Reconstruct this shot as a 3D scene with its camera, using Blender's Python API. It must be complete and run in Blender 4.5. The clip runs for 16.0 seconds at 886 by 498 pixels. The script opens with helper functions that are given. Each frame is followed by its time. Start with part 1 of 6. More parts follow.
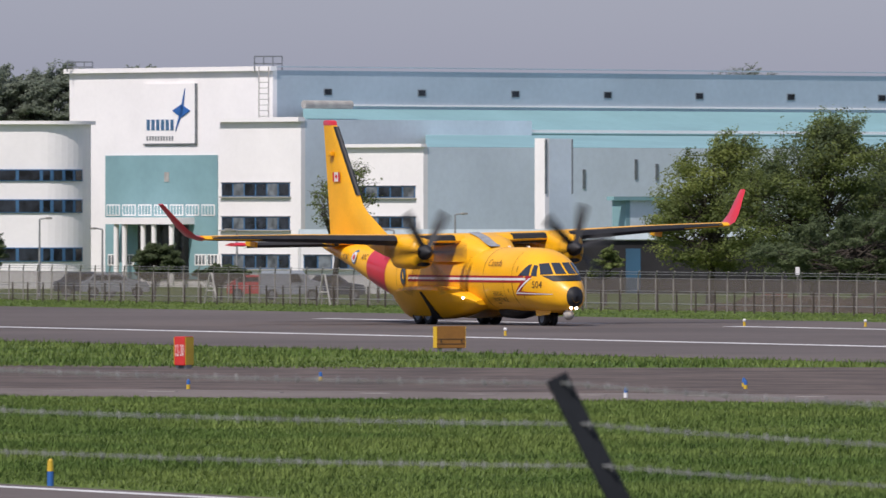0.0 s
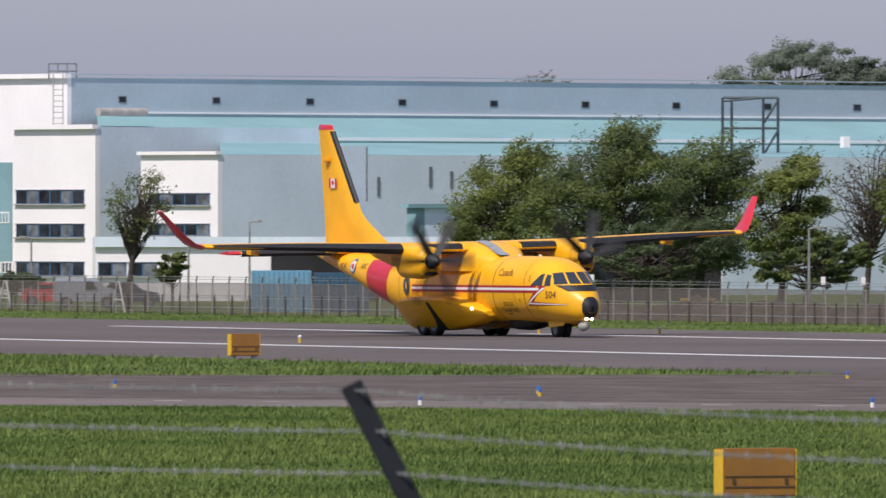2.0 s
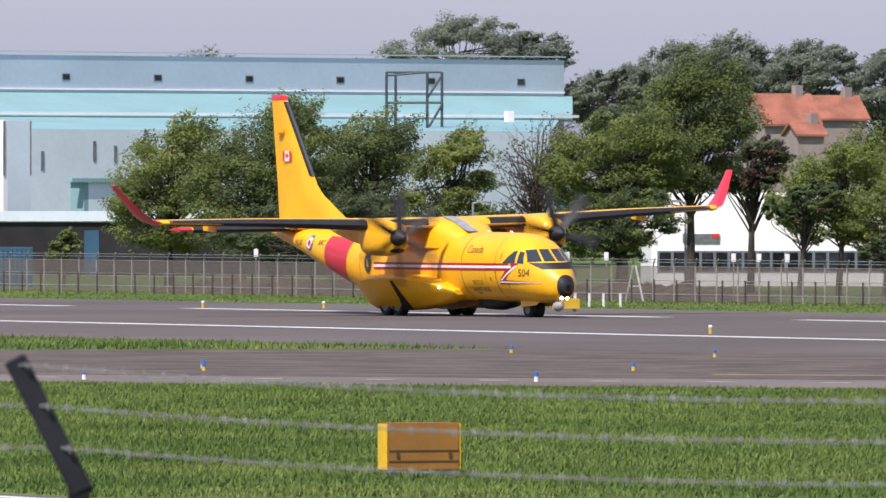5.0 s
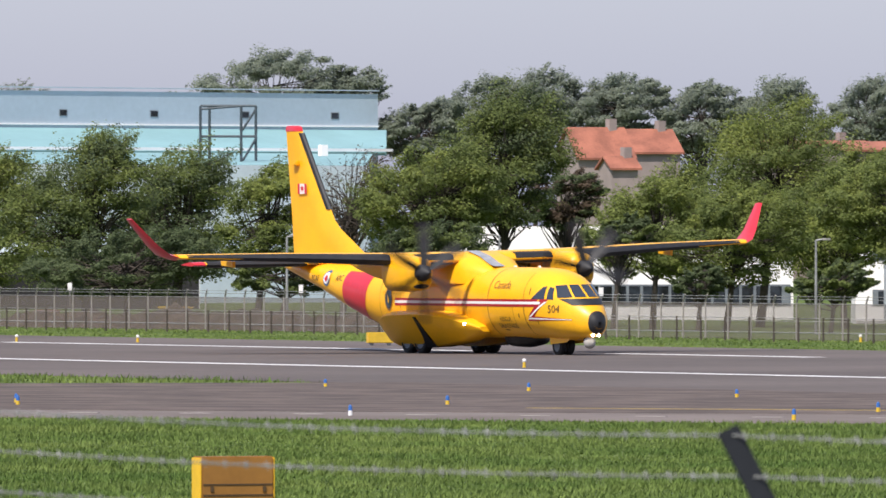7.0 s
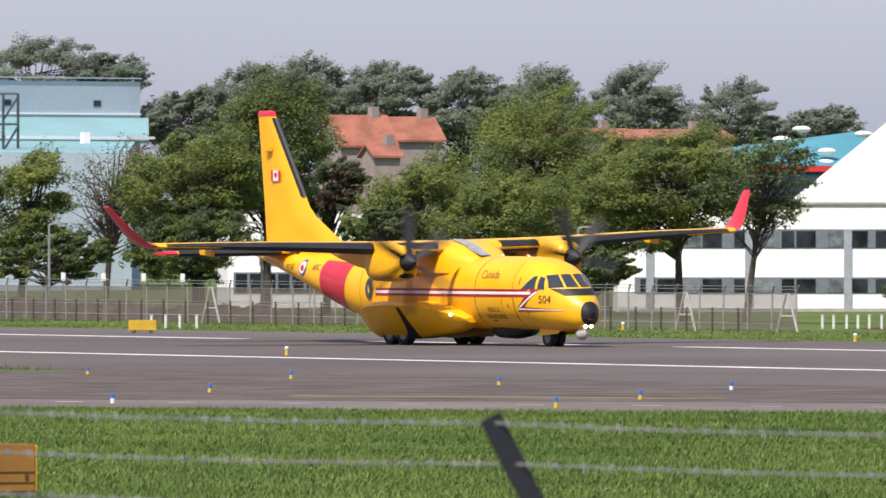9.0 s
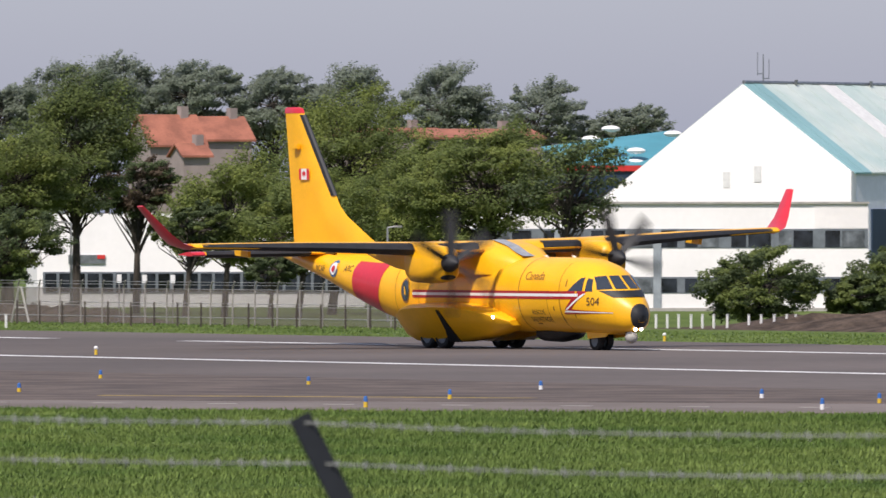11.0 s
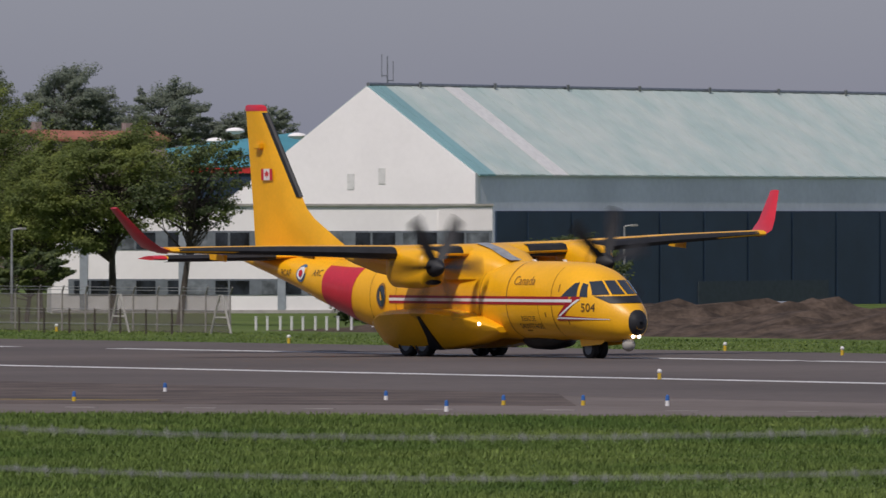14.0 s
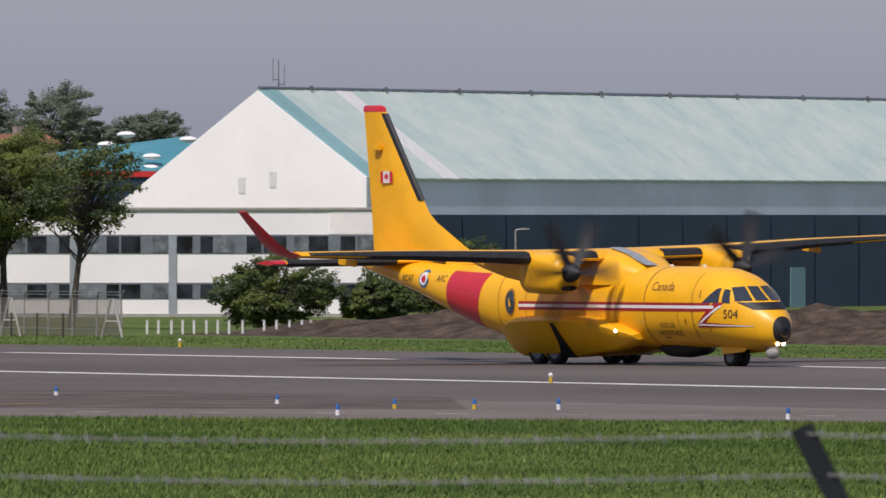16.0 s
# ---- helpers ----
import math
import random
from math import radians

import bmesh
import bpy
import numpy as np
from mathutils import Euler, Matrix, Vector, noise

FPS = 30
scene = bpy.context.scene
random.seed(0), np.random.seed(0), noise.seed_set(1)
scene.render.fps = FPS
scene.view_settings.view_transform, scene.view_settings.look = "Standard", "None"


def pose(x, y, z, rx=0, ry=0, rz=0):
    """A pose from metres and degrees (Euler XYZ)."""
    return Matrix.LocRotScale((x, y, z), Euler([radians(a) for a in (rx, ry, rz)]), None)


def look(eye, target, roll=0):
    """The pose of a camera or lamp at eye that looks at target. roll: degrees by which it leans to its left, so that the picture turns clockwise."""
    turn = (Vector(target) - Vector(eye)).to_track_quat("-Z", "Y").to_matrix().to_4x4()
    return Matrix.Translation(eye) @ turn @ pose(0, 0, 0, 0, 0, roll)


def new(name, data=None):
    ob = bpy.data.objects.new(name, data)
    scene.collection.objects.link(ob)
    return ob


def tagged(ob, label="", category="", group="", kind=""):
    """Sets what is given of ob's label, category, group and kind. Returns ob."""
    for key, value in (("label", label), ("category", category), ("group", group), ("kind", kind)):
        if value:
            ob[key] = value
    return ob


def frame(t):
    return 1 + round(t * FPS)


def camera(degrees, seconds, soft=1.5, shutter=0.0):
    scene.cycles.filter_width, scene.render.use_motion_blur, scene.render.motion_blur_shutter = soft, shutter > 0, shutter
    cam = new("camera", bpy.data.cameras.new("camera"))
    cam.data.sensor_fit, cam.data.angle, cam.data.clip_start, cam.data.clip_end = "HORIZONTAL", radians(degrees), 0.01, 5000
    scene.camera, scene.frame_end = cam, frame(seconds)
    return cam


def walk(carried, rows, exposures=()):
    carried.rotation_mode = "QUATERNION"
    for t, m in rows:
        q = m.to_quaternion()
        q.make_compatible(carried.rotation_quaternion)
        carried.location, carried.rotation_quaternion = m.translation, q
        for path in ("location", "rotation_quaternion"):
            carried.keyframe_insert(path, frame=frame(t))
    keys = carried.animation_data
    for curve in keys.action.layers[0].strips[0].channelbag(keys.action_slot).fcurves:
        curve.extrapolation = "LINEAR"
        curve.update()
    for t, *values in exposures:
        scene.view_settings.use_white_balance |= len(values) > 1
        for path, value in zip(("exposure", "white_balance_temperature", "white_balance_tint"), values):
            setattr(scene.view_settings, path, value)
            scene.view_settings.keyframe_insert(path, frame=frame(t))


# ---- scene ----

# The camera stands still behind the airfield fence and pans with the aircraft.
# World: x along the runway (the way the aircraft rolls), y across it, away from the camera.
# Bearings b and elevations e are counted in steps of 1/20500 rad from the view at 1.5 s.
STEP, EYE, BASE, LEVEL = 20500.0, 4.77, radians(152.8), -58.0


def polar(b, d):
    """Plan position at bearing b (steps to the right) and distance d."""
    a = BASE - b / STEP
    return d * math.cos(a), d * math.sin(a)


def height(e, d):
    """Height of what is seen e steps below the reference at distance d."""
    return EYE - (e - LEVEL) * d / STEP


PAN = [(0.0, -257.3, 12.9), (0.5, -157.9, 12.1), (1.0, -55.4, -0.1), (1.5, -0.0, 0.0), (2.0, 106.4, -0.3),
       (2.5, 254.3, -1.6), (3.0, 396.6, -4.1), (3.5, 499.3, -4.2), (3.7, 540.0, -3.3), (5.8, 814.4, 16.4),
       (6.0, 858.0, -10.2), (6.5, 952.1, -38.5), (7.0, 1030.2, -14.7), (7.5, 1113.3, 4.9), (8.0, 1215.9, 8.1),
       (8.5, 1353.6, 7.6), (9.0, 1450.8, 7.0), (9.2, 1488.0, 7.0), (11.3, 1852.5, 7.7), (11.5, 1900.2, 7.7),
       (12.0, 2023.7, 7.8), (12.5, 2162.8, 7.1), (13.0, 2263.1, 8.0), (13.5, 2344.1, 5.6), (14.0, 2452.9, 4.1),
       (14.5, 2535.8, 0.9), (15.0, 2581.7, -0.8), (15.5, 2585.8, -2.1), (16.0, 2645.5, -2.5)]

cam = camera(math.degrees(2 * math.atan(784 / STEP)), 16.0, soft=1.5, shutter=0.3)
# a long lens focused on the aircraft: the near fence falls out of focus
cam.data.dof.use_dof = True
cam.data.dof.focus_distance = 420.0
cam.data.dof.aperture_fstop = 24.0


def aim(b, e):
    x, y = polar(b, 1000)
    return look((0, 0, EYE), (x, y, height(e, 1000)))


walk(cam, [(t, aim(b, e)) for t, b, e in PAN],
     exposures=((0.0, -0.03, 6350, 16), (1.5, 0.05, 6350, 16), (3.0, 0.15, 6350, 16), (3.5, 0.31, 6350, 16), (6.0, 0.52, 6400, 14), (8.0, 0.58, 6550, 13), (9.2, 0.52, 6550, 13),
                (11.3, 0.2, 6500, 14), (11.6, 0.1, 6500, 14), (12.5, -0.41, 6500, 15), (13.5, -0.57, 6450, 15), (14.0, -0.53, 6450, 15), (14.5, -0.32, 6450, 15), (16.0, -0.2, 6450, 15)))


# ---- world and sun ----
SUN_EL, SUN_AZ = radians(52), math.atan2(-0.72, 0.45)
world = bpy.data.worlds.new("sky")
scene.world = world
world.use_nodes = True
wn = world.node_tree.nodes
wn.clear()
sky = wn.new("ShaderNodeTexSky")
sky.sky_type = "NISHITA"
sky.sun_disc = False
sky.sun_elevation = SUN_EL
sky.sun_rotation = math.pi / 2 - SUN_AZ
sky.air_density, sky.dust_density, sky.ozone_density = 1.0, 1.0, 1.0
bg = wn.new("ShaderNodeBackground")
bg.inputs["Strength"].default_value = 0.066
wo = wn.new("ShaderNodeOutputWorld")
# haze that brightens the sky towards the horizon
wl = world.node_tree.links
tc, sep = wn.new("ShaderNodeTexCoord"), wn.new("ShaderNodeSeparateXYZ")
wl.new(tc.outputs["Generated"], sep.inputs[0])
ramp = wn.new("ShaderNodeValToRGB")
ramp.color_ramp.elements[0].position, ramp.color_ramp.elements[0].color = 0.0, (0.95, 1.25, 3.1, 1)
ramp.color_ramp.elements[1].position, ramp.color_ramp.elements[1].color = 0.5, (2.6, 2.8, 3.6, 1)
wl.new(sep.outputs[2], ramp.inputs[0])
add = wn.new("ShaderNodeMix")
add.data_type, add.blend_type = "RGBA", "ADD"
add.inputs["Factor"].default_value = 1.0
wl.new(sky.outputs[0], add.inputs[6])
wl.new(ramp.outputs[0], add.inputs[7])
wl.new(add.outputs[2], bg.inputs[0])
world.node_tree.links.new(bg.outputs[0], wo.inputs[0])
sun = new("sun", bpy.data.lights.new("sun", "SUN"))
sun.data.energy, sun.data.angle, sun.data.color = 4.1, radians(0.6), (1.0, 0.95, 0.87)
sun.matrix_world = look((math.cos(SUN_EL) * math.cos(SUN_AZ), math.cos(SUN_EL) * math.sin(SUN_AZ), math.sin(SUN_EL)), (0, 0, 0))

# ---- materials ----


def material(name, colour, rough=0.6, metal=0.0, var=0.12, scale=3.0, bump=0.0, fine=40.0, second=None, coat=0.0, random_tint=0.0, spec=0.5):
    """A surface with colour variation at two scales, optional second colour, and fine relief."""
    m = bpy.data.materials.new(name)
    m.use_nodes = True
    nt = m.node_tree
    n, l = nt.nodes, nt.links
    b = n["Principled BSDF"]
    b.inputs["Roughness"].default_value = rough
    b.inputs["Metallic"].default_value = metal
    b.inputs["Coat Weight"].default_value = coat
    b.inputs["Specular IOR Level"].default_value = spec
    geo = n.new("ShaderNodeTexCoord")
    big = n.new("ShaderNodeTexNoise")
    big.inputs["Scale"].default_value, big.inputs["Detail"].default_value = scale, 5
    small = n.new("ShaderNodeTexNoise")
    small.inputs["Scale"].default_value, small.inputs["Detail"].default_value = fine, 3
    l.new(geo.outputs["Object"], big.inputs["Vector"])
    l.new(geo.outputs["Object"], small.inputs["Vector"])
    c = Vector(colour)
    d = Vector(second) if second else c * (1 - 2.2 * var)
    ramp = n.new("ShaderNodeValToRGB")
    ramp.color_ramp.elements[0].position, ramp.color_ramp.elements[1].position = 0.36, 0.64
    ramp.color_ramp.elements[0].color = (*d, 1)
    ramp.color_ramp.elements[1].color = (*c, 1)
    l.new(big.outputs["Fac"], ramp.inputs["Fac"])
    mix = n.new("ShaderNodeMix")
    mix.data_type, mix.blend_type = "RGBA", "MULTIPLY"
    mix.inputs["Factor"].default_value = 1.0
    span = n.new("ShaderNodeMapRange")
    span.inputs["To Min"].default_value, span.inputs["To Max"].default_value = 1 - 1.6 * var, 1 + 1.6 * var
    l.new(small.outputs["Fac"], span.inputs["Value"])
    l.new(ramp.outputs["Color"], mix.inputs[6])
    l.new(span.outputs["Result"], mix.inputs[7])
    out = mix.outputs[2]
    if random_tint:
        info = n.new("ShaderNodeNewGeometry")
        mr = n.new("ShaderNodeMapRange")
        mr.inputs["To Min"].default_value, mr.inputs["To Max"].default_value = 1 - random_tint, 1 + random_tint
        l.new(info.outputs["Random Per Island"], mr.inputs["Value"])
        mix2 = n.new("ShaderNodeMix")
        mix2.data_type, mix2.blend_type = "RGBA", "MULTIPLY"
        mix2.inputs["Factor"].default_value = 1.0
        l.new(out, mix2.inputs[6])
        l.new(mr.outputs["Result"], mix2.inputs[7])
        out = mix2.outputs[2]
    l.new(out, b.inputs["Base Color"])
    if bump:
        bp = n.new("ShaderNodeBump")
        bp.inputs["Strength"].default_value, bp.inputs["Distance"].default_value = bump, 0.03
        l.new(small.outputs["Fac"], bp.inputs["Height"])
        l.new(bp.outputs["Normal"], b.inputs["Normal"])
    return m


def leafy(name, colour, second, tint=0.22, through_=0.52):
    m = material(name, colour, 0.65, var=0.2, scale=0.35, fine=4.0, second=second, random_tint=tint, spec=0.25)
    n, l = m.node_tree.nodes, m.node_tree.links
    b = n["Principled BSDF"]
    tr = n.new("ShaderNodeBsdfTranslucent")
    src = b.inputs["Base Color"].links[0].from_socket
    l.new(src, tr.inputs["Color"])
    ms = n.new("ShaderNodeMixShader")
    ms.inputs[0].default_value = through_
    l.new(b.outputs[0], ms.inputs[1])
    l.new(tr.outputs[0], ms.inputs[2])
    l.new(ms.outputs[0], n["Material Output"].inputs["Surface"])
    return m


def glowing(name, colour, strength):
    m = bpy.data.materials.new(name)
    m.use_nodes = True
    b = m.node_tree.nodes["Principled BSDF"]
    b.inputs["Base Color"].default_value = (*colour, 1)
    b.inputs["Emission Color"].default_value = (*colour, 1)
    b.inputs["Emission Strength"].default_value = strength
    return m


M = {
    "yellow": material("aircraft_yellow", (0.9, 0.44, 0.006), 0.4, var=0.05, scale=0.8, fine=9, coat=0.12),
    "red": material("aircraft_red", (0.58, 0.02, 0.035), 0.35, var=0.06, scale=1, fine=8, coat=0.3),
    "deep_red": material("marking_deep_red", (0.34, 0.012, 0.02), 0.45, var=0.06),
    "seam": material("panel_seam", (0.3, 0.13, 0.01), 0.6, var=0.1),
    "white_mark": material("marking_white", (0.74, 0.72, 0.7), 0.4, var=0.03),
    "ink": material("marking_dark", (0.09, 0.05, 0.02), 0.5, var=0.1),
    "black": material("black_rubber", (0.012, 0.012, 0.014), 0.55, var=0.2, fine=12),
    "boot": material("deicing_boot", (0.016, 0.016, 0.019), 0.65, var=0.2),
    "tyre": material("tyre_rubber", (0.016, 0.015, 0.015), 0.8, var=0.2),
    "steel": material("grey_metal", (0.3, 0.31, 0.32), 0.4, 0.7, var=0.12),
    "grey_panel": material("grey_walkway", (0.3, 0.31, 0.33), 0.7, var=0.12),
    "cockpit": material("cockpit_glass", (0.03, 0.038, 0.05), 0.06, var=0.05, spec=0.8),
    "asphalt": material("runway_asphalt", (0.126, 0.105, 0.096), 0.9, var=0.16, scale=0.05, fine=1.6, second=(0.092, 0.077, 0.071), bump=0.1, spec=0.2),
    "old_asphalt": material("taxiway_asphalt", (0.17, 0.142, 0.128), 0.92, var=0.16, scale=0.16, fine=1.4, second=(0.13, 0.107, 0.095), bump=0.1, spec=0.2),
    "worn": material("worn_dark_asphalt", (0.125, 0.097, 0.083), 0.92, var=0.3, scale=0.35, fine=1.8, second=(0.07, 0.055, 0.048), bump=0.1, spec=0.2),
    "soil": material("dug_soil", (0.098, 0.072, 0.056), 0.95, var=0.35, scale=1.2, fine=5, second=(0.045, 0.034, 0.027), bump=0.8, spec=0.1),
    "lawn": material("lawn", (0.115, 0.152, 0.04), 0.95, var=0.25, scale=0.12, fine=3.0, second=(0.065, 0.1, 0.022), bump=0.3, spec=0.1),
    "blade": material("grass_blades", (0.148, 0.195, 0.05), 0.8, var=0.22, scale=0.13, fine=1.2, second=(0.075, 0.125, 0.028), random_tint=0.3, spec=0.2),
    "line": material("road_paint_white", (0.68, 0.67, 0.66), 0.8, var=0.12, scale=0.4, fine=3),
    "line_worn": material("worn_road_paint", (0.36, 0.33, 0.31), 0.85, var=0.2, scale=0.6, fine=3),
    "line_yellow": material("road_paint_yellow", (0.42, 0.30, 0.06), 0.8, var=0.2, scale=0.4, fine=3),
    "white_wall": material("white_render", (0.86, 0.825, 0.81), 0.85, var=0.025, scale=0.25, fine=3),
    "blue_wall": material("blue_cladding", (0.42, 0.485, 0.54), 0.6, var=0.05, scale=0.12, fine=2.5),
    "pale_wall": material("pale_blue_cladding", (0.65, 0.725, 0.78), 0.6, var=0.05, scale=0.2, fine=2.5),
    "teal_roof": material("teal_roof", (0.22, 0.385, 0.40), 0.6, var=0.06, scale=0.15, fine=2),
    "teal_panel": material("teal_panel", (0.21, 0.36, 0.385), 0.6, var=0.05, scale=0.3, fine=2),
    "dark_door": material("dark_blue_door", (0.02, 0.04, 0.075), 0.5, var=0.15, scale=0.3),
    "glass": material("window_glass", (0.03, 0.036, 0.048), 0.12, var=0.4, scale=0.9, fine=2),
    "blue_frame": material("blue_frame", (0.05, 0.14, 0.27), 0.5, var=0.1),
    "bark": material("bark", (0.075, 0.06, 0.048), 0.95, var=0.25, scale=1, fine=9, bump=0.5),
    "galv": material("galvanised_steel", (0.32, 0.32, 0.32), 0.6, 0.35, var=0.15, fine=20),
    "post": material("weathered_post", (0.014, 0.016, 0.02), 0.85, spec=0.15, var=0.1, scale=3, fine=25, bump=0.1),
    "wire": material("barbed_wire", (0.3, 0.3, 0.29), 0.55, 0.3, var=0.15, fine=60),
    "sign_yellow": material("sign_yellow", (0.78, 0.47, 0.02), 0.45, var=0.06),
    "sign_brown": material("sign_weathered_brown", (0.3, 0.135, 0.022), 0.6, var=0.1, scale=1.2, fine=9),
    "sign_red": material("sign_red", (0.6, 0.035, 0.03), 0.45, var=0.06),
    "tile": material("red_roof_tiles", (0.33, 0.12, 0.075), 0.85, var=0.15, scale=0.6, fine=5),
    "pink_wall": material("house_render", (0.3, 0.245, 0.225), 0.85, var=0.08, scale=0.5),
    "car_silver": material("car_paint_silver", (0.4, 0.41, 0.43), 0.3, 0.4, var=0.04, coat=0.5),
    "car_dark": material("car_paint_dark", (0.02, 0.03, 0.05), 0.25, var=0.05, coat=0.6),
    "car_white": material("van_white", (0.72, 0.72, 0.72), 0.35, var=0.04, coat=0.4),
    "leaf_a": leafy("leaves_mid", (0.195, 0.235, 0.07), (0.125, 0.16, 0.052)),
    "leaf_b": leafy("leaves_dark", (0.13, 0.165, 0.075), (0.095, 0.125, 0.058)),
    "leaf_c": leafy("leaves_light", (0.27, 0.305, 0.08), (0.17, 0.21, 0.06)),
    "leaf_d": leafy("leaves_brown", (0.15, 0.11, 0.075), (0.1, 0.075, 0.055)),
    # distance haze is painted into this paler, greyer leaf colour
    "leaf_hazed": leafy("leaves_hazed", (0.29, 0.325, 0.25), (0.245, 0.28, 0.22), 0.12, 0.62),
    "lamp_white": glowing("landing_light", (1, 0.97, 0.9), 6),
    "blue_plastic": material("marker_blue", (0.03, 0.13, 0.4), 0.45, var=0.08),
    "marker_yellow": material("marker_yellow", (0.65, 0.42, 0.03), 0.5, var=0.08),
    "concrete": material("concrete", (0.38, 0.36, 0.33), 0.9, var=0.1, scale=1.5, fine=10),
}

# ---- builders ----


def obj(name, bm, mat, parent=None, label="", smooth=False):
    me = bpy.data.meshes.new(name)
    bmesh.ops.recalc_face_normals(bm, faces=bm.faces)
    bm.to_mesh(me)
    bm.free()
    me.materials.append(mat)
    if smooth:
        for p in me.polygons:
            p.use_smooth = True
        me.set_sharp_from_angle(angle=radians(38))
    ob = new(name, me)
    if parent:
        ob.parent = parent
    return tagged(ob, label=label)


part = obj


def raw(name, verts, faces, mat, parent=None, smooth=False):
    me = bpy.data.meshes.new(name)
    me.from_pydata(verts, [], faces)
    me.materials.append(mat)
    if smooth:
        for p in me.polygons:
            p.use_smooth = True
    ob = new(name, me)
    if parent:
        ob.parent = parent
    return ob


def thing(name, m=None, label="", category="", group="", kind=""):
    ob = new(name)
    if m is not None:
        ob.matrix_world = m
    return tagged(ob, label, category, group, kind)


def add_box(bm, c, s, m=None, bevel=0.0):
    t = Matrix.LocRotScale(c, None, s)
    r = bmesh.ops.create_cube(bm, size=1, matrix=(m @ t) if m else t)
    if bevel:
        es = list({e for v in r["verts"] for e in v.link_edges})
        bmesh.ops.bevel(bm, geom=es, offset=bevel, segments=2, affect="EDGES")


def add_cyl(bm, p, q, r0, r1=None, seg=10, caps=True):
    p, q = Vector(p), Vector(q)
    d = q - p
    m = Matrix.Translation((p + q) / 2) @ d.to_track_quat("Z", "Y").to_matrix().to_4x4()
    bmesh.ops.create_cone(bm, cap_ends=caps, segments=seg, radius1=r0, radius2=r0 if r1 is None else r1, depth=d.length, matrix=m)


def add_prism(bm, plan, z0, z1):
    lo = [bm.verts.new((x, y, z0)) for x, y in plan]
    hi = [bm.verts.new((x, y, z1)) for x, y in plan]
    k = len(plan)
    bm.faces.new(lo[::-1])
    bm.faces.new(hi)
    for i in range(k):
        bm.faces.new((lo[i], lo[(i + 1) % k], hi[(i + 1) % k], hi[i]))


def add_loft(bm, rings, cap=True, close=True):
    vs = [[bm.verts.new(p) for p in r] for r in rings]
    k = len(vs[0])
    for a, b in zip(vs, vs[1:]):
        for i in range(k if close else k - 1):
            j = (i + 1) % k
            bm.faces.new((a[i], a[j], b[j], b[i]))
    if cap:
        bm.faces.new(vs[0][::-1])
        bm.faces.new(vs[-1])


def cells(c00, c10, c11, c01, place, nu=8, nv=4):
    """A patch: bilinear between four corners in a surface's own coordinates, mapped by place()."""
    vs, fs = [], []
    for j in range(nv + 1):
        for i in range(nu + 1):
            u, v = i / nu, j / nv
            a = [(1 - v) * ((1 - u) * p + u * q) + v * ((1 - u) * s + u * r) for p, q, r, s in zip(c00, c10, c11, c01)]
            vs.append(place(*a))
    for j in range(nv):
        for i in range(nu):
            k = j * (nu + 1) + i
            fs.append((k, k + 1, k + nu + 2, k + nu + 1))
    return vs, fs


def letters(text, size, align="CENTER"):
    """Flat mesh of a text: vertices (x, y) and faces."""
    cu = bpy.data.curves.new("letters", "FONT")
    cu.body, cu.size, cu.align_x, cu.align_y = text, size, align, "CENTER"
    cu.resolution_u = 3
    tmp = bpy.data.objects.new("letters", cu)
    scene.collection.objects.link(tmp)
    bpy.context.view_layer.update()
    me = bpy.data.meshes.new_from_object(tmp.evaluated_get(bpy.context.evaluated_depsgraph_get()))
    out = [tuple(v.co[:2]) for v in me.vertices], [tuple(p.vertices) for p in me.polygons]
    bpy.data.objects.remove(tmp)
    return out


def along(b, c, way):
    """How far from plan point c along way the line of bearing b is met, and its distance from the eye."""
    a = BASE - b / STEP
    dx, dy = math.cos(a), math.sin(a)
    s = (c[1] * dx - c[0] * dy) / (way[0] * dy - way[1] * dx)
    x, y = c[0] + s * way[0], c[1] + s * way[1]
    return s, math.hypot(x, y)


def axes(b, share):
    """Plan unit vectors at bearing b: a facade that runs to the right and away (share = how much away), and its partner to the left and away."""
    a = BASE - b / STEP
    f, r = Vector((math.cos(a), math.sin(a))), Vector((math.sin(a), -math.cos(a)))
    k = math.sqrt(1 - share * share)
    return k * r + share * f, -share * r + k * f


GROUND_BACK = -1.0

# ---- ground ----


def ground_z(y):
    return 0.0 if y < 258 else max(GROUND_BACK, -(y - 258) / 70)


